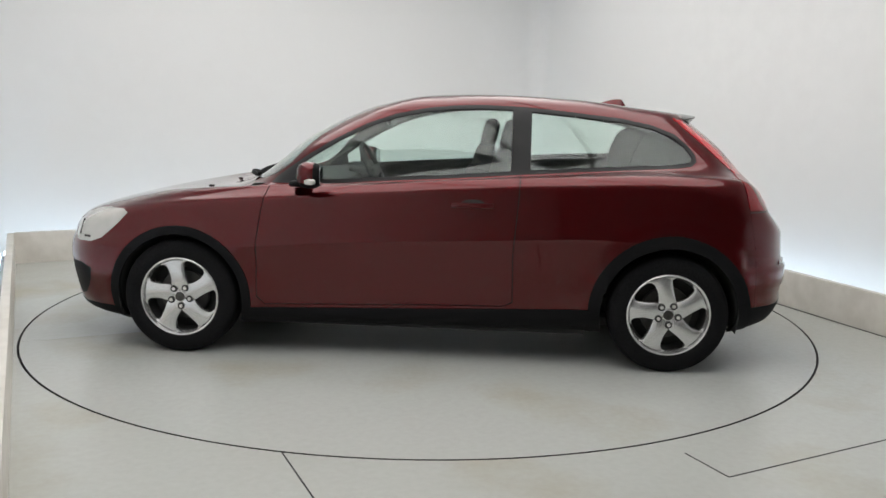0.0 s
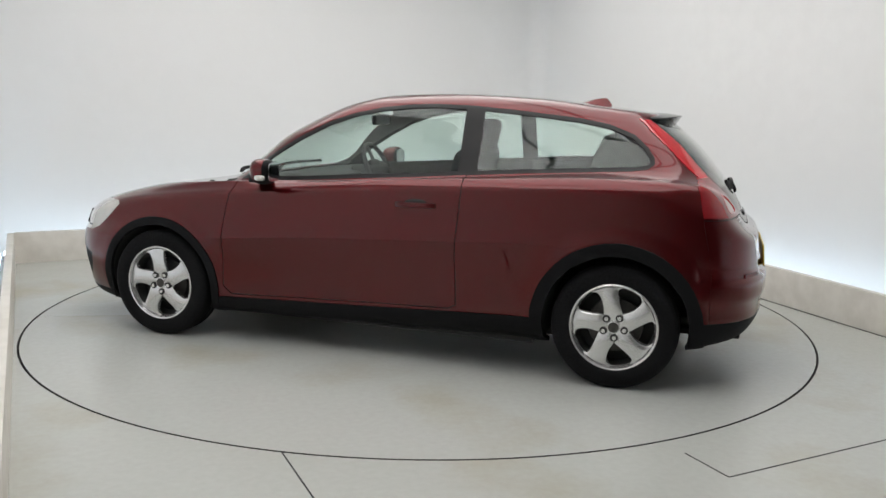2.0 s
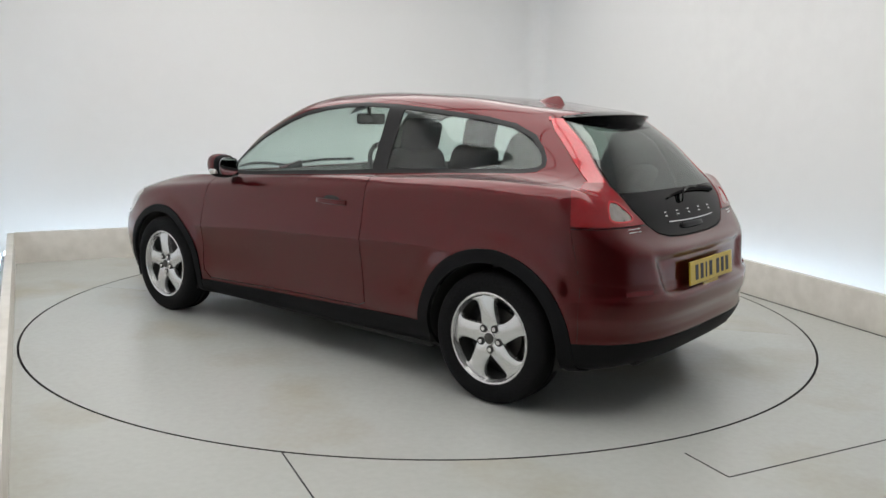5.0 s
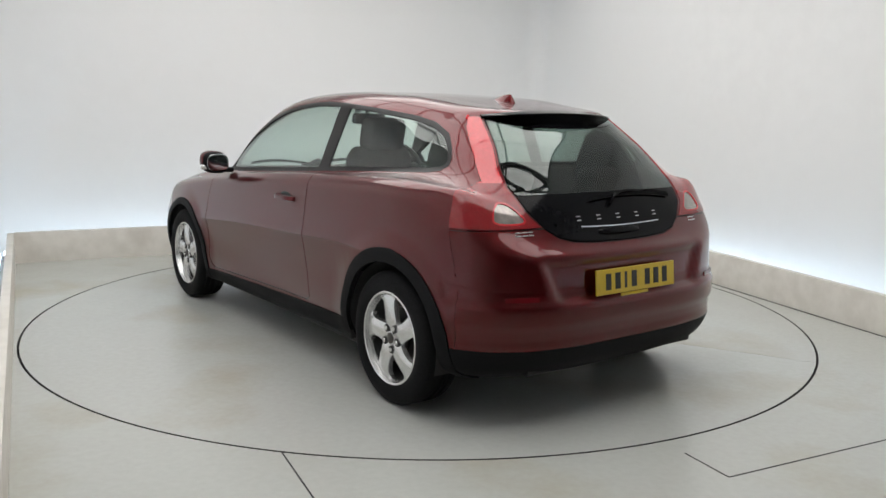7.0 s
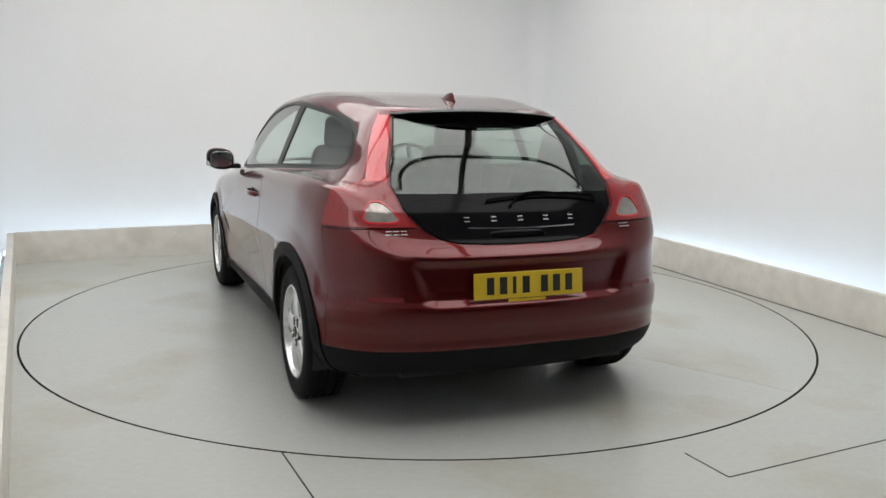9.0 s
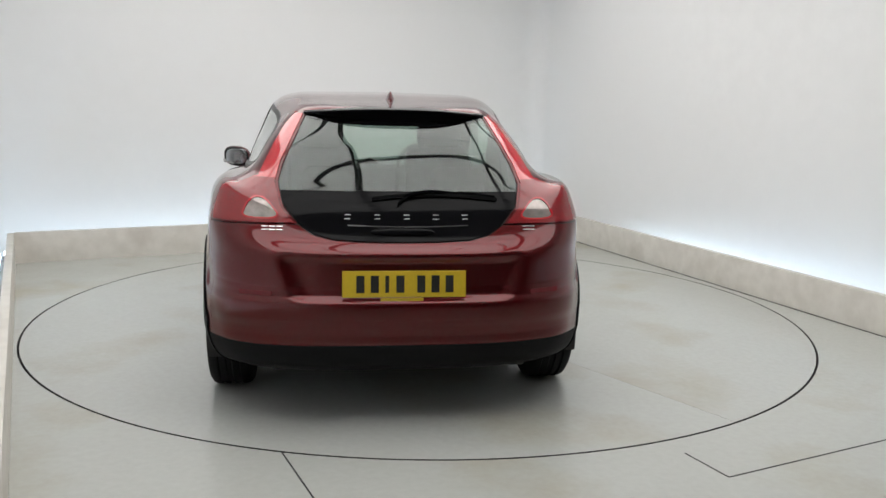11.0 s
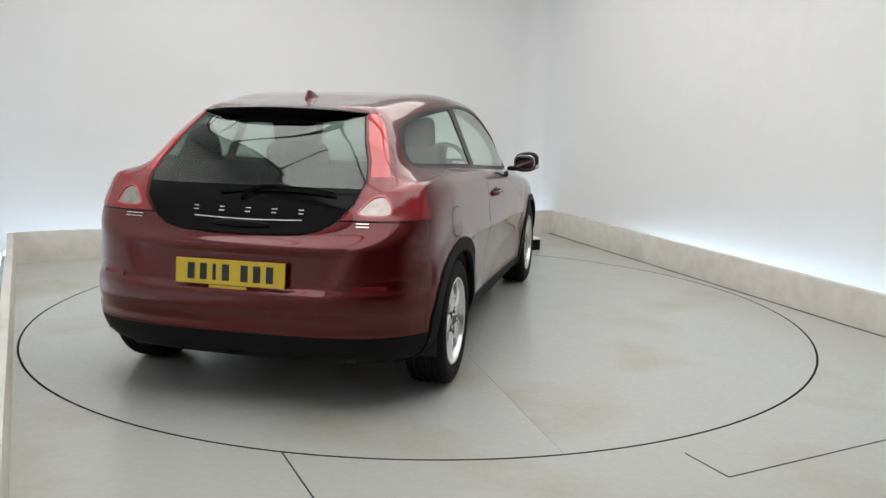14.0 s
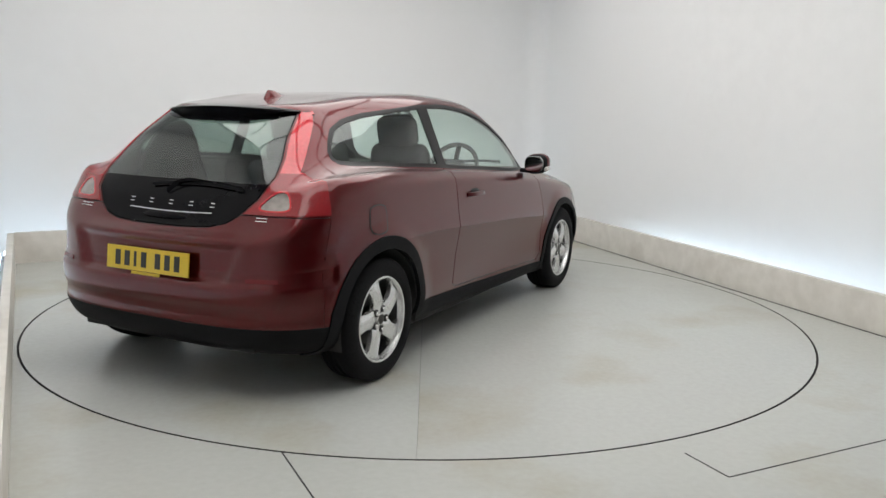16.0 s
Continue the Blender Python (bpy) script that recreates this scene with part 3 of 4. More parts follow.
def region(c):
    """The name of the panel to which a point of the skin belongs."""
    x, y, z = c.x, abs(c.y), c.z
    if y > 0.45:
        for s in (1, -1):
            cx, r0, r1 = ARCHES[s]
            d = math.hypot(x - cx, z - 0.312)
            if d < r0:
                return "hole"
            if d < r1:
                return "arch_front" if s > 0 else "arch_rear"
        if -1.7 < x < 0.95 and inside((x, z), DLO):
            return "front_pane" if inside((x, z), FRONT_PANE) else "rear_pane" if inside((x, z), REAR_PANE) else "frame"
        if abs(x) < 1.0 and inside((x, z), SILL):
            return "sill"
        if -0.95 < x < 0.95 and z < 1.06:
            if inside((x, z), DOOR_GAP):
                return "gap"
            if inside((x, z), DOOR_LINE):
                return "door"
    if x < -1.5 and z < 0.365:
        return "diffuser" if x < -1.74 else "arch_rear"
    if x > 1.6 and z < 0.235:
        return "chin"
    if x < -1.35:
        if inside((y, z), HATCH_GAP):
            return "gap"
        if inside((y, z), HATCH):
            return "hatch" if z > PANEL_TOP else "hatch_panel"
        if inside((y, z), LAMP) and (z > 1.045 or x < lamp_front(z)):
            return "reverse" if inside((y, z), REVERSE) else "rim" if inside((y, z), REVERSE_RIM) else "lamp_strip" if z > 1.045 else "lamp"
        if z < 0.8645 and x < -1.5:
            e = lamp_front(z)
            if x < e - 0.0008:
                return "gap" if z > 0.8605 and y > 0.44 else "rear_bumper"
            if x < e + 0.0008 and y > 0.4:
                return "gap"
    if x > 0.2 and z > 0.9 and inside((y, z), SCREEN):
        return "screen"
    if x > 1.5 and y > 0.4 and inside((x, z), HEAD):
        return "head"
    if x > 1.8 and z < 0.55 and inside((x, z), GRILLE):
        return "grille"
    if x > 0.9 and z > 0.6:
        if inside((x, y), BONNET_GAP):
            return "gap"
        if inside((x, y), BONNET):
            return "bonnet"
    if x > 1.72 and z < 0.60:
        return "front_bumper"
    return "shell"


REGIONS = {}
for f in skin.faces:
    c = f.calc_center_median()
    name = region(c)
    if name in ("front_pane", "rear_pane", "frame", "sill", "door", "arch_front", "arch_rear", "lamp", "lamp_strip", "reverse", "rim", "head", "grille"):
        name += "_l" if c.y > 0 else "_r"
    REGIONS.setdefault(name, []).append(f)


def panel(name, keys, mats, parent, out=0.0, thick=0.008, label=""):
    """A panel cut from the skin, with thickness: its outside follows the smooth skin."""
    faces = [f for k in keys for f in REGIONS.get(k, [])]
    verts = list({v for f in faces for v in f.verts})
    normals = {v: surface_normal(v.co) for v in verts}
    bm = bmesh.new()
    top = {v: bm.verts.new(v.co + normals[v] * out) for v in verts}
    low = {v: bm.verts.new(v.co + normals[v] * (out - thick)) for v in verts}
    loops = []
    use = {}
    for f in faces:
        vs = list(f.verts)
        if f.normal.dot(sum((normals[v] for v in vs), Vector())) < 0:
            vs.reverse()
        try:
            a = bm.faces.new([top[v] for v in vs])
        except ValueError:
            continue
        loops += [normals[v] for v in vs]
        b = bm.faces.new([low[v] for v in reversed(vs)])
        b.material_index = 1 if len(mats) > 1 else 0
        loops += [-normals[v] for v in reversed(vs)]
        for p, q in zip(vs, vs[1:] + vs[:1]):
            use.setdefault((p, q), 0)
            use[(p, q)] += 1
    for (p, q) in use:
        if (q, p) not in use:
            bm.faces.new((top[q], top[p], low[p], low[q]))
            n = (q.co - p.co).cross(normals[p]).normalized()
            loops += [n] * 4
    me = bpy.data.meshes.new(name)
    bm.to_mesh(me)
    bm.free()
    for m in mats:
        me.materials.append(m)
    me.polygons.foreach_set("use_smooth", [True] * len(me.polygons))
    me.normals_split_custom_set([tuple(n) for n in loops])
    ob = new(name, me)
    ob.parent = parent
    if label:
        ob["label"] = label
    return ob


skin.normal_update()
body = panel("body_shell", ["shell"], [PAINT, LINER], car, label="dark red metallic body shell and roof")
panel("bonnet", ["bonnet"], [PAINT, INNER], car)
panel("front_bumper", ["front_bumper"], [PAINT, INNER], car)
rear_bumper = panel("rear_bumper", ["rear_bumper"], [PAINT, INNER], car)
panel("rear_valance", ["diffuser"], [TRIM, INNER], car, 0.002, 0.012, "black plastic lower bumper")
panel("front_valance", ["chin"], [TRIM, INNER], car, 0.002, 0.012, "black plastic lower bumper")
panel("panel_gap", ["gap"], [DARK, DARK], car, -0.006, 0.004, "dark gaps between panels")
tailgate = panel("tailgate", ["hatch"], [TAIL_GLASS], car, 0.001, 0.004, "frameless tinted glass tailgate")
tailgate.visible_shadow = False
hatch_panel = panel("lower_panel", ["hatch_panel"], [GLOSS, INNER], tailgate, 0.001, 0.006, "gloss black lower edge of the glass")
screen = panel("windscreen", ["screen"], [WINDOW], car, 0.0, 0.004)
screen.visible_shadow = False
DOORS, HEADS = {}, {}
for s, side in ((1, "_l"), (-1, "_r")):
    door = DOORS[s] = panel("door", ["door" + side], [PAINT, INNER], car)
    ob = panel("door_window", ["front_pane" + side], [WINDOW], door, -0.004, 0.004, "green-tinted side glass")
    ob.visible_shadow = False
    ob = panel("quarter_window", ["rear_pane" + side], [WINDOW], car, -0.004, 0.004, "green-tinted side glass")
    ob.visible_shadow = False
    panel("window_surround", ["frame" + side], [PILLAR, INNER], car, 0.001, 0.010, "black window surround and pillar")
    panel("sill_cladding", ["sill" + side], [TRIM, INNER], car, 0.006, 0.016, "black plastic sill")
    panel("arch_cladding", ["arch_front" + side], [TRIM, TRIM], car, 0.008, 0.022, "black plastic wheel arch lip")
    panel("arch_cladding", ["arch_rear" + side], [TRIM, TRIM], car, 0.008, 0.022, "black plastic wheel arch lip")
    lamp = panel("tail_lamp", ["lamp" + side], [LENS_RED, INNER], car, 0.004, 0.012, "tall red tail lamp following the tailgate")
    panel("lamp_strip", ["lamp_strip" + side], [LENS_BRIGHT, INNER], lamp, 0.004, 0.012, "bright red upper strip")
    panel("lens_rim", ["rim" + side], [LENS_BRIGHT, INNER], lamp, 0.005, 0.010, "bright red rim of the clear lens")
    panel("reversing_lens", ["reverse" + side], [LENS_DULL, INNER], lamp, 0.001, 0.010, "pale clear lens")
    HEADS[s] = panel("headlamp", ["head" + side], [LENS_WHITE, INNER], car, 0.002, 0.012, "clear headlamp lens")
    panel("fog_grille", ["grille" + side], [TRIM, INNER], car, -0.006, 0.010, "black bumper grille")


# ---------------------------------------------------------------- wheels
# half the angle that a spoke covers, by radius: joined at the hub, flared at the rim
SPOKE_ANGLE = spline([(0.03, 0.64), (0.080, 0.635), (0.095, 0.50), (0.115, 0.385), (0.14, 0.315), (0.175, 0.285), (0.192, 0.32), (0.202, 0.43)])


def build_wheel():
    """A wheel with its outer face towards +y, hub at the origin."""
    wheel = new("wheel")
    bm = bmesh.new()
    tread = []
    for r, o in ((0.211, 0.062), (0.216, 0.092), (0.232, 0.101), (0.262, 0.104), (0.290, 0.099), (0.306, 0.088), (0.313, 0.072)):
        tread.append((r, o - 0.002))
    for o in (0.052, 0.046, 0.044, 0.018, 0.016, 0.010, 0.008, -0.008, -0.010, -0.016, -0.018, -0.044, -0.046, -0.052):
        groove = 0.307 if abs(abs(o) - 0.045) < 0.002 or abs(abs(o) - 0.009) < 0.0015 or abs(abs(o) - 0.017) < 0.0 else 0.315
        tread.append((groove, o))
    tread += [(0.313, -0.072), (0.306, -0.088), (0.290, -0.099), (0.262, -0.102), (0.22, -0.095), (0.211, -0.07)]
    lathe(bm, tread, 72)
    bmesh.ops.recalc_face_normals(bm, faces=bm.faces)
    part("tyre", bm, RUBBER, wheel, "black road tyre", True)
    # rim lip, and barrel coloured dark for the shade behind the spokes
    bm = bmesh.new()
    lathe(bm, [(0.217, 0.086), (0.219, 0.093), (0.214, 0.096), (0.208, 0.093), (0.205, 0.080), (0.198, 0.060), (0.190, 0.02), (0.186, -0.07), (0.205, -0.085)], 72)
    for f in bm.faces:
        f.material_index = 1 if f.calc_center_median().xz.length < 10 and f.calc_center_median().y < 0.066 else 0
    rim = part("rim", bm, [ALLOY, DARK], wheel, "silver five-spoke alloy rim, its barrel coloured dark for shade", True)
    # spokes: broad, raked blades
    for k in range(5):
        bm = bmesh.new()
        rows = []
        for j in range(15):
            u = j / 14
            r = 0.030 + 0.172 * u
            skew = radians(-4 + 11 * u)
            half = SPOKE_ANGLE(r)
            depth = 0.074 + 0.012 * math.sin(u * math.pi * 0.9) - 0.004 * u
            row = []
            for w, dz in ((-1.0, -0.030), (-0.94, -0.007), (-0.7, 0.0), (0.0, 0.003), (0.7, 0.0), (0.94, -0.007), (1.0, -0.030)):
                row.append(bm.verts.new((r * math.sin(skew + w * half), depth + dz, r * math.cos(skew + w * half))))
            rows.append(row)
        for a, b in zip(rows, rows[1:]):
            for i in range(6):
                bm.faces.new((a[i], b[i], b[i + 1], a[i + 1]))
        bmesh.ops.recalc_face_normals(bm, faces=bm.faces)
        sp = part("spoke", bm, ALLOY, rim, smooth=True)
        sp.matrix_basis = pose(0, 0, 0, 0, 72 * k, 0)
    bm = bmesh.new()
    lathe(bm, [(0.0005, 0.083), (0.024, 0.083), (0.030, 0.081), (0.032, 0.076), (0.062, 0.075), (0.070, 0.070), (0.072, 0.03)], 40)
    part("hub", bm, ALLOY, wheel, smooth=True)
    bm = bmesh.new()
    lathe(bm, [(0.0005, 0.0865), (0.023, 0.086), (0.026, 0.084), (0.026, 0.07)], 32)
    part("centre_cap", bm, STEEL, wheel, "grey centre cap", True)
    for k in range(5):
        a = radians(72 * k + 36)
        bm = bmesh.new()
        lathe(bm, [(0.0005, 0.0825), (0.010, 0.0825), (0.011, 0.0805), (0.011, 0.0775), (0.018, 0.0770), (0.018, 0.06)], 16)
        # outer ring coloured dark, as the shade of the nut's recess
        for f in bm.faces:
            c = f.calc_center_median()
            f.material_index = 1 if math.hypot(c.x, c.z) > 0.0108 else 0
        ob = part("wheel_nut", bm, [ALLOY, DARK], wheel, "silver wheel nut in a dark ring for its recess's shade")
        ob.matrix_basis = pose(0.054 * math.sin(a), 0.0055, 0.054 * math.cos(a))
    bm = bmesh.new()
    lathe(bm, [(0.07, 0.015), (0.135, 0.015), (0.137, 0.010), (0.137, -0.008), (0.07, -0.008)], 48)
    part("brake_disc", bm, STEEL, wheel, "worn steel brake disc", True)
    bm = bmesh.new()
    lathe(bm, [(0.0005, -0.02), (0.188, -0.02)], 40)
    part("back_plate", bm, DARK, wheel)
    return wheel


def place_wheels():
    first = build_wheel()
    first.parent = car
    first.matrix_basis = pose(1.32, 0.786, 0.312, 0, 4, 0)
    for x, s, turn in ((-1.32, 1, 6), (1.32, -1, 30), (-1.32, -1, 12)):
        copy_thing(first, pose(x, (0.786 if x > 0 else 0.775) * s, 0.312, 0, turn, 0 if s > 0 else 180))


place_wheels()

# ---------------------------------------------------------------- underside and wheel housings
bm = bmesh.new()
box(bm, (-1.60, -0.58, 0.165), (1.80, 0.58, 0.22), 0.01)
box(bm, (-1.92, -0.55, 0.235), (-1.55, 0.55, 0.27), 0.01)
box(bm, (-0.90, -0.76, 0.160), (0.90, 0.76, 0.21), 0.01)
part("underbody", bm, DARK, car)
for x in (1.32, -1.32):
    for s in (1, -1):
        bm = bmesh.new()
        r = 0.352 if x > 0 else 0.360
        n, low = 28, 20 if x > 0 else 14
        arcs = [[bm.verts.new((x + r * math.cos(a), y * s, 0.312 + r * math.sin(a))) for a in (radians(-low + (180 + 2 * low) * i / n) for i in range(n + 1))] for y in (0.50, 0.86)]
        for i in range(n):
            bm.faces.new((arcs[0][i], arcs[0][i + 1], arcs[1][i + 1], arcs[1][i]))
        bm.faces.new(arcs[0])
        part("wheel_housing", bm, DARK, car, "black wheel arch liner", True)


# ---------------------------------------------------------------- cabin
def seat(name, x, y, z, width, back_height, lean, headrest=True):
    """A car seat: cushion, backrest, headrest; a part of the car."""
    bm = bmesh.new()
    w = width / 2
    box(bm, (x - 0.24, y - w, z), (x + 0.27, y + w, z + 0.15), 0.05)
    base = part(name, bm, CLOTH, car, "dark cloth seat", True)
    bm = bmesh.new()
    m = pose(x - 0.20, y, z + 0.10, 0, -lean, 0)
    vs = box(bm, (-0.07, -w, 0.0), (0.06, w, back_height), 0.06, Matrix())
    for v in vs:
        v.co.y *= 1 - 0.30 * max(0.0, v.co.z / back_height - 0.55) / 0.45
    bmesh.ops.transform(bm, matrix=m, verts=vs)
    box(bm, (-0.06, -w * 0.98, 0.05), (0.09, -w * 0.72, back_height * 0.75), 0.03, m)
    box(bm, (-0.06, w * 0.72, 0.05), (0.09, w * 0.98, back_height * 0.75), 0.03, m)
    part("backrest", bm, CLOTH, base, "", True)
    bm = bmesh.new()
    box(bm, (-0.055, -0.135, back_height - 0.02), (0.045, 0.135, back_height + 0.165), 0.045, m)
    part("headrest", bm, CLOTH, base, "", True)
    return base


seat("front_seat", -0.09, 0.36, 0.40, 0.52, 0.66, 13)
seat("front_seat", 0.04, -0.36, 0.40, 0.52, 0.66, 13)
seat("rear_seat", -1.00, 0.30, 0.38, 0.48, 0.50, 26)
seat("rear_seat", -1.00, -0.30, 0.38, 0.48, 0.50, 26)
bm = bmesh.new()
prism(bm, [(0.98, 0.90), (0.95, 0.93), (0.66, 0.955), (0.52, 0.93), (0.46, 0.84), (0.54, 0.62), (0.60, 0.40), (1.0, 0.40)], -0.70, 0.70, 1)
box(bm, (0.42, -0.50, 0.90), (0.60, -0.22, 0.975), 0.03)
part("dashboard", bm, INNER, car, "dark grey dashboard", True)
bm = bmesh.new()
box(bm, (-0.10, -0.11, 0.25), (0.56, 0.11, 0.60), 0.04)
part("centre_console", bm, INNER, car, "", True)
bm = bmesh.new()
box(bm, (-1.80, -0.62, 0.86), (-1.38, 0.62, 0.885), 0.008)
part("parcel_shelf", bm, INNER, car, "dark parcel shelf", True)
bm = bmesh.new()
box(bm, (-1.80, -0.60, 0.30), (0.60, 0.60, 0.34), 0.01)
part("cabin_floor", bm, INNER, car)
for s in (1, -1):
    bm = bmesh.new()
    prism(bm, rounded([(-1.62, 0.86), (-1.10, 0.86), (-1.12, 1.10), (-1.20, 1.27), (-1.40, 1.24), (-1.55, 1.05)], 1), 0.50 * s, 0.53 * s, 1)
    part("pillar_trim", bm, INNER, car, "dark trim inside the rear pillar", True)
# steering wheel on the right-hand side
bm = bmesh.new()
n, k = 36, 10
ringv = []
for i in range(n):
    a = 2 * math.pi * i / n
    ringv.append([bm.verts.new(((0.178 + 0.016 * math.cos(b)) * math.cos(a), (0.178 + 0.016 * math.cos(b)) * math.sin(a), 0.016 * math.sin(b))) for b in (2 * math.pi * j / k for j in range(k))])
for i in range(n):
    for j in range(k):
        bm.faces.new((ringv[i][j], ringv[(i + 1) % n][j], ringv[(i + 1) % n][(j + 1) % k], ringv[i][(j + 1) % k]))
box(bm, (-0.075, -0.07, -0.03), (0.075, 0.07, 0.005), 0.02)
box(bm, (-0.175, -0.018, -0.018), (0.175, 0.018, -0.004), 0.005)
box(bm, (-0.018, -0.175, -0.018), (0.018, 0.0, -0.004), 0.005)
wheel = part("steering_wheel", bm, INNER, car, "dark steering wheel on the right-hand side", True)
wheel.matrix_basis = pose(0.45, -0.36, 0.95, 0, -64, 0) @ pose(0, 0, 0, 0, 0, 90)
bm = bmesh.new()
box(bm, (-0.015, -0.12, -0.035), (0.02, 0.12, 0.035), 0.014)
box(bm, (0.01, -0.012, 0.02), (0.03, 0.012, 0.08), 0.004)
ob = part("interior_mirror", bm, GLOSS, car, "", True)
ob.matrix_basis = pose(0.28, 0.0, 1.285, 0, 0, 0)


# ---------------------------------------------------------------- fittings
def facing(place, normal, up=Vector((0, 0, 1))):
    """A pose at place whose z axis is the normal and whose y axis points up."""
    z = normal.normalized()
    x = up.cross(z).normalized()
    y = z.cross(x)
    return Matrix.Translation(place) @ Matrix((x, y, z)).transposed().to_4x4()


def super_egg(bm, size, power, n=28, k=16):
    """A rounded block (superellipsoid) about the origin."""
    def p(c, e):
        return math.copysign(abs(c) ** e, c)
    e = 2 / power
    rows = []
    for i in range(k + 1):
        t = -math.pi / 2 + math.pi * i / k
        rows.append([bm.verts.new((size[0] * p(math.cos(t), e) * p(math.cos(a), e), size[1] * p(math.cos(t), e) * p(math.sin(a), e), size[2] * p(math.sin(t), e))) for a in (2 * math.pi * j / n for j in range(n))])
    for a, b in zip(rows, rows[1:]):
        for j in range(n):
            bm.faces.new((a[j], a[(j + 1) % n], b[(j + 1) % n], b[j]))
    bmesh.ops.remove_doubles(bm, verts=bm.verts, dist=0.0005)
    bmesh.ops.recalc_face_normals(bm, faces=bm.faces)


def door_mirror(s):
    door = DOORS[s]
    bm = bmesh.new()
    super_egg(bm, (0.066, 0.090, 0.070), 2.6)
    for v in bm.verts:
        if v.co.x < -0.06:
            v.co.x = -0.06
        v.co.x -= 0.25 * v.co.y * s * 0.35
        v.co.z += 0.010 * (v.co.y * s / 0.11)
    m = pose(0.575, 0.942 * s, 1.003)
    bmesh.ops.transform(bm, matrix=m, verts=bm.verts)
    bmesh.ops.bisect_plane(bm, geom=bm.verts[:] + bm.edges[:] + bm.faces[:], plane_co=(0, 0, 0.968), plane_no=(0, 0, 1), dist=1e-4)
    bmesh.ops.bisect_plane(bm, geom=bm.verts[:] + bm.edges[:] + bm.faces[:], plane_co=(0.540, 0, 0), plane_no=(1, 0, 0), dist=1e-4)
    bm2 = bm.copy()
    bmesh.ops.delete(bm, geom=[f for f in bm.faces if f.calc_center_median().z < 0.968 or f.calc_center_median().x < 0.540], context="FACES")
    house = part("mirror_housing", bm, PAINT, door, "dark red mirror cover", True)
    bmesh.ops.delete(bm2, geom=[f for f in bm2.faces if not (f.calc_center_median().z < 0.968 or f.calc_center_median().x < 0.540)], context="FACES")
    box(bm2, (0.60, min(0.80 * s, 0.90 * s), 0.935), (0.70, max(0.80 * s, 0.90 * s), 0.965), 0.012)
    part("mirror_base", bm2, TRIM, house, "black lower shell and foot", True)
    bm = bmesh.new()
    super_egg(bm, (0.004, 0.070, 0.052), 3.2, 28, 12)
    g = part("mirror_glass", bm, MIRROR, house, "dark reflecting mirror glass", True)
    g.matrix_basis = pose(0.5135, 0.942 * s, 1.003, 0, 0, 5 * s)
    bm = bmesh.new()
    super_egg(bm, (0.030, 0.020, 0.017), 3.0, 16, 10)
    g = part("indicator_lens", bm, LENS_WHITE, house, "white indicator lens", True)
    g.matrix_basis = pose(0.556, 1.016 * s, 0.975)


def door_handle(s):
    door = DOORS[s]
    co, n = on_side(-0.275, 0.868, s)
    m = facing(co, n)
    # flat dark oval: the shade of the handle's hollow put in as colour
    bm = bmesh.new()
    super_egg(bm, (0.062, 0.022, 0.003), 2.4, 28, 8)
    ob = part("handle_shade", bm, DARK, door, "dark oval in place of the shaded hollow behind the handle", True)
    ob.matrix_basis = m @ pose(0, 0.004, 0)
    bm = bmesh.new()
    rows = []
    for i in range(17):
        u = -1 + 2 * i / 16
        lift = 0.030 * (1 - abs(u) ** 4) + 0.002
        rows.append([bm.verts.new((u * 0.112, -0.006 + hh, lift + dd)) for hh, dd in ((-0.014, -0.006), (-0.011, 0.004), (0.0, 0.007), (0.011, 0.004), (0.014, -0.006), (0.0, -0.008))])
    for a, b in zip(rows, rows[1:]):
        for j in range(6):
            bm.faces.new((a[j], b[j], b[(j + 1) % 6], a[(j + 1) % 6]))
    for r in (rows[0], rows[-1]):
        bm.faces.new(r)
    bmesh.ops.recalc_face_normals(bm, faces=bm.faces)
    ob = part("door_handle", bm, PAINT, door, "dark red pull handle", True)
    ob.matrix_basis = m


for s in (1, -1):
    bm = bmesh.new()
    rows = []
    for x, z in ((1.93, 0.70), (1.945, 0.62), (1.90, 0.612), (1.85, 0.615)):
        co, n = on_side(x, z, s)
        t = Vector((0.008, 0, 0)) if z > 0.65 or x > 1.94 else Vector((0, 0, 0.008))
        rows.append([bm.verts.new(co + n * 0.0035 + t), bm.verts.new(co + n * 0.0035 - t)])
    for a, b in zip(rows, rows[1:]):
        bm.faces.new((a[0], b[0], b[1], a[1]))
    part("lamp_bezel", bm, GLOSS, HEADS[s], "dark bezel inside the lens", True)
    door_mirror(s)
    door_handle(s)
    co, n = on_rear(0.62 * s, 0.585)
    bm = bmesh.new()
    box(bm, (-0.075, -0.010, -0.004), (0.075, 0.010, 0.0012), 0.001)
    ob = part("reflector", bm, REFLECTOR, rear_bumper, "small red reflector")
    ob.matrix_basis = facing(co, n)

# fuel flap on the right rear flank: a dark gap and the flap inside it
def side_patch(name, x0, x1, z0, z1, out, mat, parent, label):
    bm = bmesh.new()
    n = 14
    rows = []
    for i in range(n + 1):
        row = []
        for j in range(n + 1):
            a, b = -1 + 2 * i / n, -1 + 2 * j / n
            u, w = a * math.sqrt(1 - 0.32 * b * b), b * math.sqrt(1 - 0.32 * a * a)
            co, no = on_side((x0 + x1) / 2 + u * (x1 - x0) / 2, (z0 + z1) / 2 + w * (z1 - z0) / 2, -1)
            row.append(bm.verts.new(co + no * out))
        rows.append(row)
    for a, b in zip(rows, rows[1:]):
        for j in range(n):
            bm.faces.new((a[j], b[j], b[j + 1], a[j + 1]))
    bmesh.ops.recalc_face_normals(bm, faces=bm.faces)
    return part(name, bm, mat, parent, label, True)


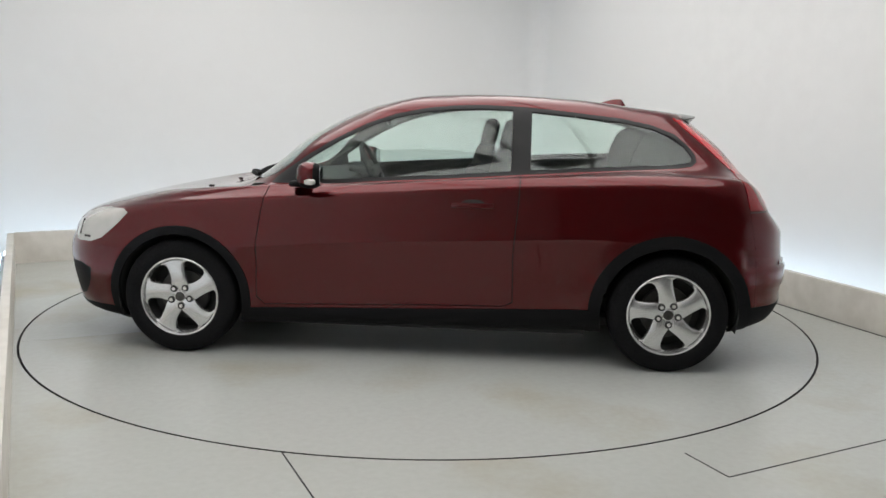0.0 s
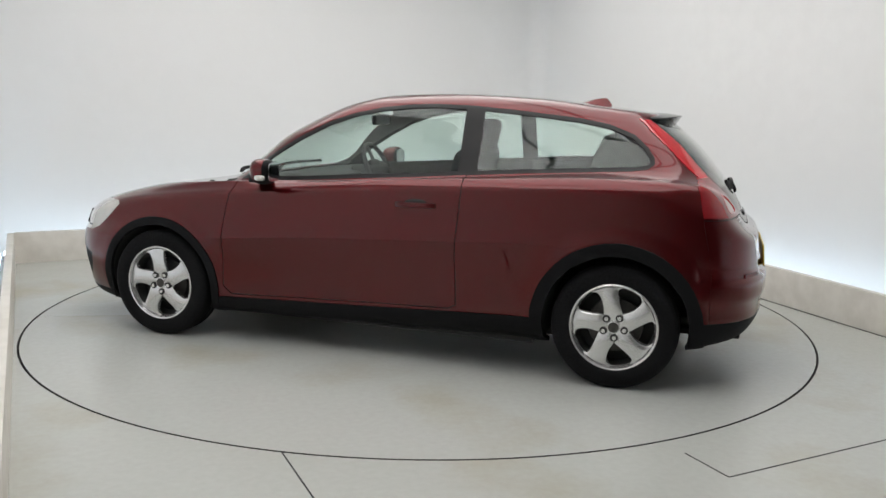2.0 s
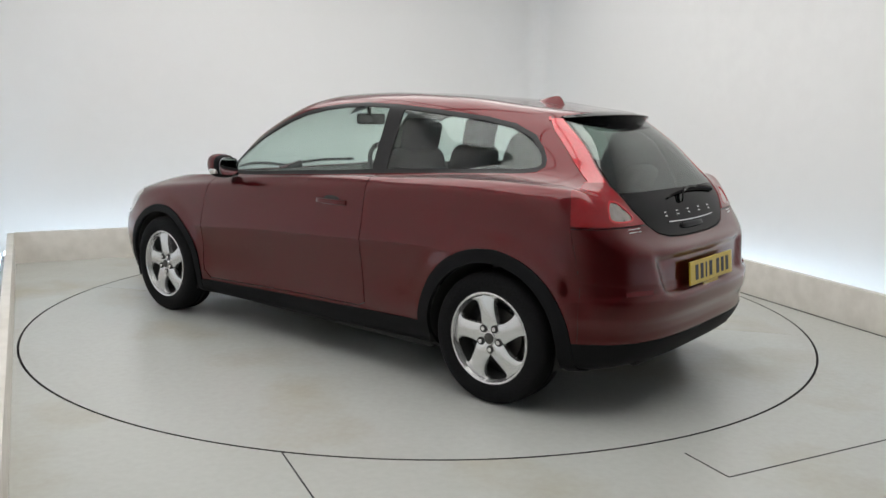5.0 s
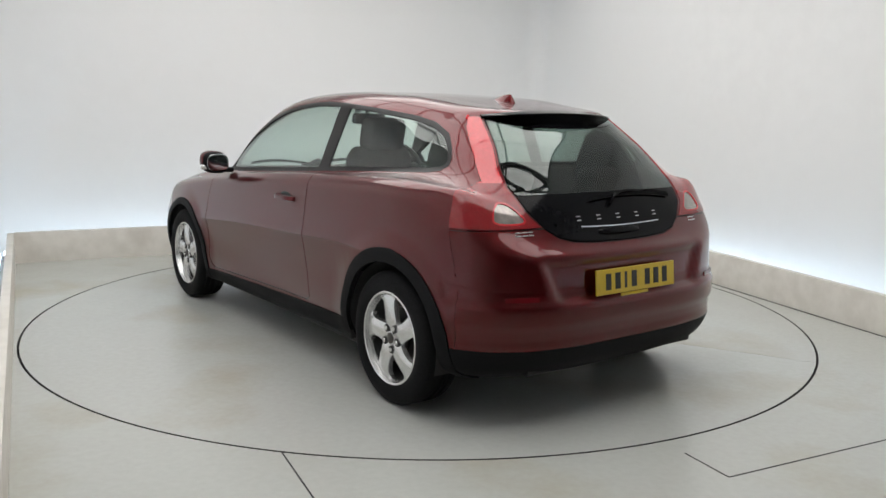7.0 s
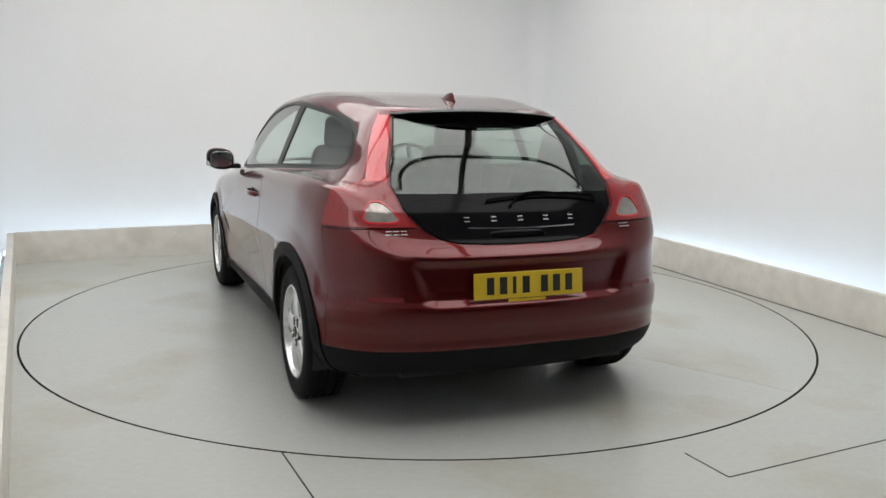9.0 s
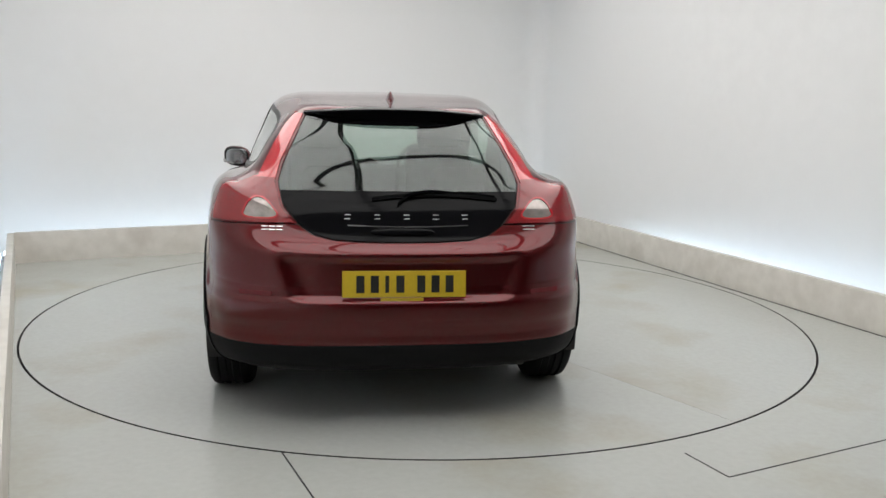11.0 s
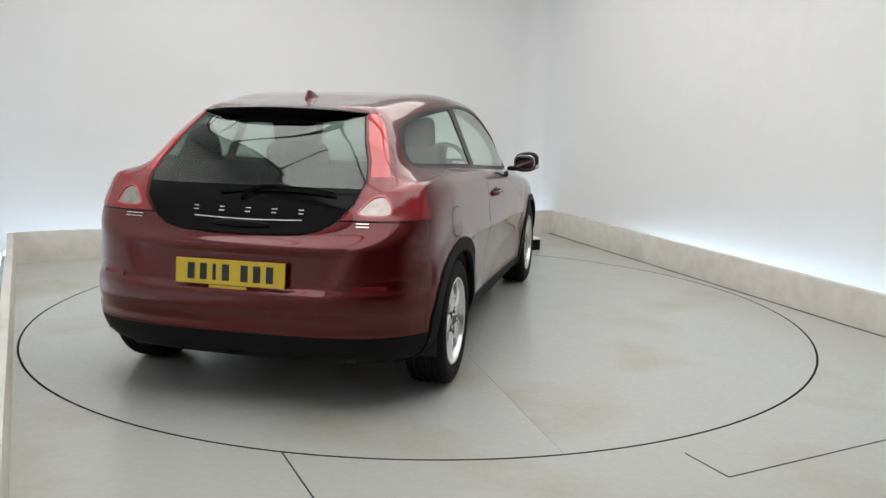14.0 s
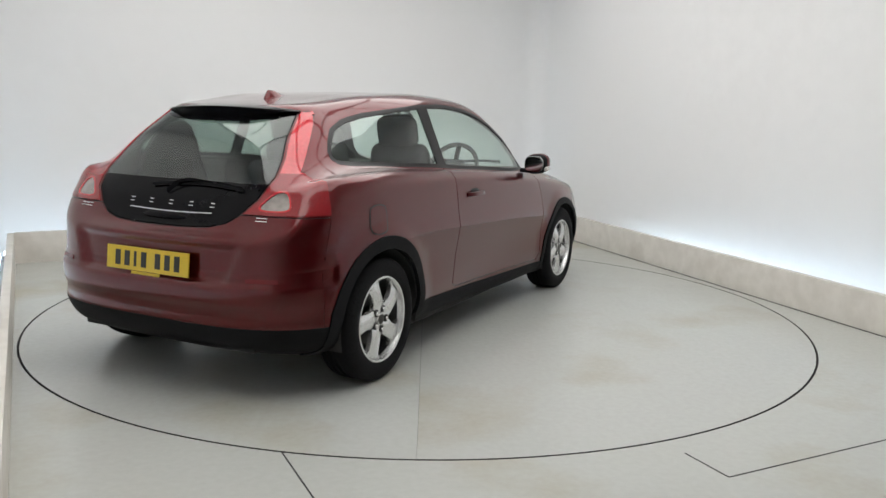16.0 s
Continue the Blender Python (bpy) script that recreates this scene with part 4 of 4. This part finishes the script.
flap = side_patch("fuel_flap", -1.445, -1.305, 0.755, 0.890, 0.0022, PAINT, body, "dark red fuel filler flap")
side_patch("flap_gap", -1.452, -1.298, 0.748, 0.897, 0.0012, DARK, flap, "dark gap round the flap")

# roof fin
bm = bmesh.new()
rows = []
for i in range(13):
    u = i / 12
    x = -0.970 - 0.180 * u
    top = 0.046 * math.sin(min(1.0, u * 1.12) * math.pi / 2) ** 1.3 if u < 0.86 else 0.046 * (1 - (u - 0.86) / 0.14 * 0.75)
    base = SURFACE.ray_cast(Vector((x, 0, 2)), Vector((0, 0, -1)))[0].z - 0.004
    w = 0.026 * math.sin(math.pi * (0.12 + 0.80 * u)) ** 0.7
    rows.append([bm.verts.new((x, y, base + z)) for y, z in ((-w, 0), (-w * 0.55, 0.6 * top), (-w * 0.16, top), (w * 0.16, top), (w * 0.55, 0.6 * top), (w, 0))])
for a, b in zip(rows, rows[1:]):
    for j in range(5):
        bm.faces.new((a[j], b[j], b[j + 1], a[j + 1]))
bm.faces.new(rows[0])
bm.faces.new(rows[-1])
bmesh.ops.recalc_face_normals(bm, faces=bm.faces)
part("roof_antenna", bm, PAINT, body, "dark red roof fin", True)

# spoiler: a thin lip carrying the roof backwards over the glass, black below
for low in (False, True):
    bm = bmesh.new()
    rows = []
    for i in range(33):
        u = -1 + 2 * i / 32
        y = 0.43 * u
        reach = 0.125 * (1 - abs(u) ** 3.0) + 0.004
        x0, z0 = -1.380 - 0.015 * abs(u) ** 3, 1.364 - 0.030 * u * u
        x1, z1 = -1.410 - reach, 1.350 - 0.020 * u * u
        if low:
            g = on_rear(y * 0.985, 1.275 + 0.035 * abs(u) ** 3)[0]
            rows.append([bm.verts.new(p) for p in ((x1 + 0.004, y, z1 - 0.009), (x1 + 0.03, y * 0.995, z1 - 0.040 * (1 - u * u) - 0.010), (g.x - 0.003, y * 0.985, g.z))])
        else:
            rows.append([bm.verts.new(p) for p in ((x0, y, z0), (x0 * 0.5 + x1 * 0.5, y, (z0 + z1) / 2 + 0.004), (x1, y, z1), (x1 - 0.001, y, z1 - 0.005), (x1 + 0.005, y, z1 - 0.010))])
    for a, b in zip(rows, rows[1:]):
        for j in range(len(a) - 1):
            bm.faces.new((a[j], b[j], b[j + 1], a[j + 1]))
    bmesh.ops.recalc_face_normals(bm, faces=bm.faces)
    if low:
        part("spoiler_underside", bm, GLOSS, spoiler, "gloss black underside", True)
    else:
        spoiler = part("roof_spoiler", bm, GLOSS, car, "gloss black roof spoiler lip", True)

# number plate with its print as plain bars
co, n = on_rear(0.0, 0.634)
plate_pose = Matrix.Translation((-2.016, 0, 0.630)) @ facing(Vector(), Vector((-1, 0, 0.10)))
bm = bmesh.new()
box(bm, (-0.26, -0.0555, -0.004), (0.26, 0.0555, 0.004), 0.002)
plate = part("number_plate", bm, PLATE, car, "yellow rear number plate with dark bars")
plate.matrix_basis = plate_pose
for i, x in enumerate((-0.185, -0.125, -0.073, -0.018, 0.070, 0.130, 0.190)):
    bm = bmesh.new()
    w = 0.008 if i in (2,) else 0.017
    box(bm, (x - w, -0.036, 0.0), (x + w, 0.036, 0.0052))
    part("plate_bar", bm, INK, plate)
bm = bmesh.new()
box(bm, (-0.10, -0.075, -0.004), (0.08, -0.058, 0.001), 0.002)
part("plate_strip", bm, PLATE, plate)

# bright bars in place of the lettering, and the strip below it
for i in range(5):
    y = 0.235 - i * 0.127
    co, n = on_rear(y, 0.893)
    bm = bmesh.new()
    box(bm, (-0.013, -0.011, 0.0), (0.013, -0.007, 0.003), 0.001)
    box(bm, (-0.013, 0.007, 0.0), (0.013, 0.011, 0.003), 0.001)
    ob = part("badge_bar", bm, CHROME, hatch_panel, "small bright metal bars")
    ob.matrix_basis = facing(co + n * 0.0, n)
bm = bmesh.new()
rows = []
for i in range(25):
    y = 0.235 - 0.52 * i / 24
    z = 0.858 - 0.006 * math.sin(math.pi * i / 24)
    co, n = on_rear(y, z)
    rows.append([bm.verts.new(co + n * d + Vector((0, 0, dz))) for d, dz in ((0.0, 0.004), (0.005, 0.0025), (0.005, -0.002), (0.0, -0.004))])
for a, b in zip(rows, rows[1:]):
    for j in range(3):
        bm.faces.new((a[j], b[j], b[j + 1], a[j + 1]))
bmesh.ops.recalc_face_normals(bm, faces=bm.faces)
part("tailgate_strip", bm, CHROME, hatch_panel, "thin bright strip", True)
bm = bmesh.new()
super_egg(bm, (0.14, 0.018, 0.014), 2.6, 28, 10)
ob = part("tailgate_handle", bm, GLOSS, hatch_panel, "gloss black handle", True)
co, n = on_rear(0.0, 0.832)
ob.matrix_basis = facing(co, n)
for y0, y1, z in ((0.60, 0.505, 0.846), (-0.53, -0.59, 0.848)):
    bm = bmesh.new()
    co, n = on_rear((y0 + y1) / 2, z)
    half = abs(y0 - y1) / 2
    for k in range(3 if half > 0.04 else 1):
        w = half / 3.6 if half > 0.04 else half
        cx = (k - 1) * half * 0.68 if half > 0.04 else 0.0
        box(bm, (cx - w, -0.010, 0.0), (cx + w, -0.006, 0.003), 0.0008)
        box(bm, (cx - w, 0.005, 0.0), (cx + w, 0.009, 0.003), 0.0008)
    ob = part("model_badge", bm, CHROME, rear_bumper, "small bright metal bars")
    ob.matrix_basis = facing(co, n)

# rear wiper
bm = bmesh.new()
pts = [(0.02, 0.938), (-0.03, 0.972), (-0.12, 0.985), (-0.25, 0.984), (-0.40, 0.970)]
rows = []
for i in range(25):
    u = i / 24
    y = 0.02 - 0.43 * u
    z = spline([(-a, b) for a, b in pts])(-y)
    co, n = on_rear(y, z)
    d = 0.030 * math.sin(math.pi * min(1, u * 1.4 + 0.12)) ** 0.5 if u < 0.6 else 0.020
    w = 0.011 * (1 - 0.5 * u)
    rows.append([bm.verts.new(co + n * (d + dd) + Vector((0, 0, dz))) for dd, dz in ((-0.010, w), (0.002, w * 0.6), (0.002, -w * 0.6), (-0.010, -w))])
for a, b in zip(rows, rows[1:]):
    for j in range(4):
        bm.faces.new((a[j], b[j], b[(j + 1) % 4], a[(j + 1) % 4]))
bmesh.ops.recalc_face_normals(bm, faces=bm.faces)
arm = part("wiper_arm", bm, GLOSS, tailgate, "black wiper arm", True)
bm = bmesh.new()
rows = []
for i in range(21):
    y = 0.13 - 0.55 * i / 20
    z = 0.978 - 0.018 * (i / 10 - 1) ** 2
    co, n = on_rear(y, z)
    rows.append([bm.verts.new(co + n * d + Vector((0, 0, dz))) for d, dz in ((0.002, 0.002), (0.016, 0.007), (0.016, -0.007), (0.002, -0.002))])
for a, b in zip(rows, rows[1:]):
    for j in range(4):
        bm.faces.new((a[j], b[j], b[(j + 1) % 4], a[(j + 1) % 4]))
bmesh.ops.recalc_face_normals(bm, faces=bm.faces)
part("wiper_blade", bm, TRIM, arm, "", True)
# windscreen wipers and washer jets on the cowl
for y0, y1 in ((0.52, -0.02), (0.05, -0.50)):
    bm = bmesh.new()
    rows = []
    for i in range(15):
        u = i / 14
        y = y0 + (y1 - y0) * u
        x = 1.10 - 0.30 * (abs(y) / 0.7) ** 2.2 + 0.03 * (1 - u)
        hit = SURFACE.ray_cast(Vector((x, y, 2)), Vector((0, 0, -1)))[0]
        rows.append([bm.verts.new(hit + Vector((dx, 0, dz + 0.02 + 0.03 * math.sin(math.pi * u)))) for dx, dz in ((-0.014, -0.01), (-0.006, 0.008), (0.006, 0.008), (0.014, -0.01))])
    for a, b in zip(rows, rows[1:]):
        for j in range(4):
            bm.faces.new((a[j], b[j], b[(j + 1) % 4], a[(j + 1) % 4]))
    bmesh.ops.recalc_face_normals(bm, faces=bm.faces)
    part("windscreen_wiper", bm, TRIM, car, "black wiper resting on the cowl", True)
for y in (0.28, -0.28):
    bm = bmesh.new()
    hit = SURFACE.ray_cast(Vector((1.34, y, 2)), Vector((0, 0, -1)))[0]
    super_egg(bm, (0.018, 0.012, 0.008), 2.4, 14, 8)
    ob = part("washer_jet", bm, TRIM, car)
    ob.matrix_basis = Matrix.Translation(hit)


def heading(t):
    """The turntable's angle in degrees at t seconds."""
    return 174.284 - 6.8120 * t - 0.026621 * t * t - 0.0001772 * t ** 3 + 0.00005982 * t ** 4


def motions():
    times = [i * 0.5 for i in range(33)]
    walk(turntable, [(t, pose(0, 0, 0, 0, 0, heading(t))) for t in times])
    walk(car, [(t, pose(0, 0, 0, 0, 0, heading(t)) @ pose(-0.098, 0.330, 0)) for t in times])


motions()
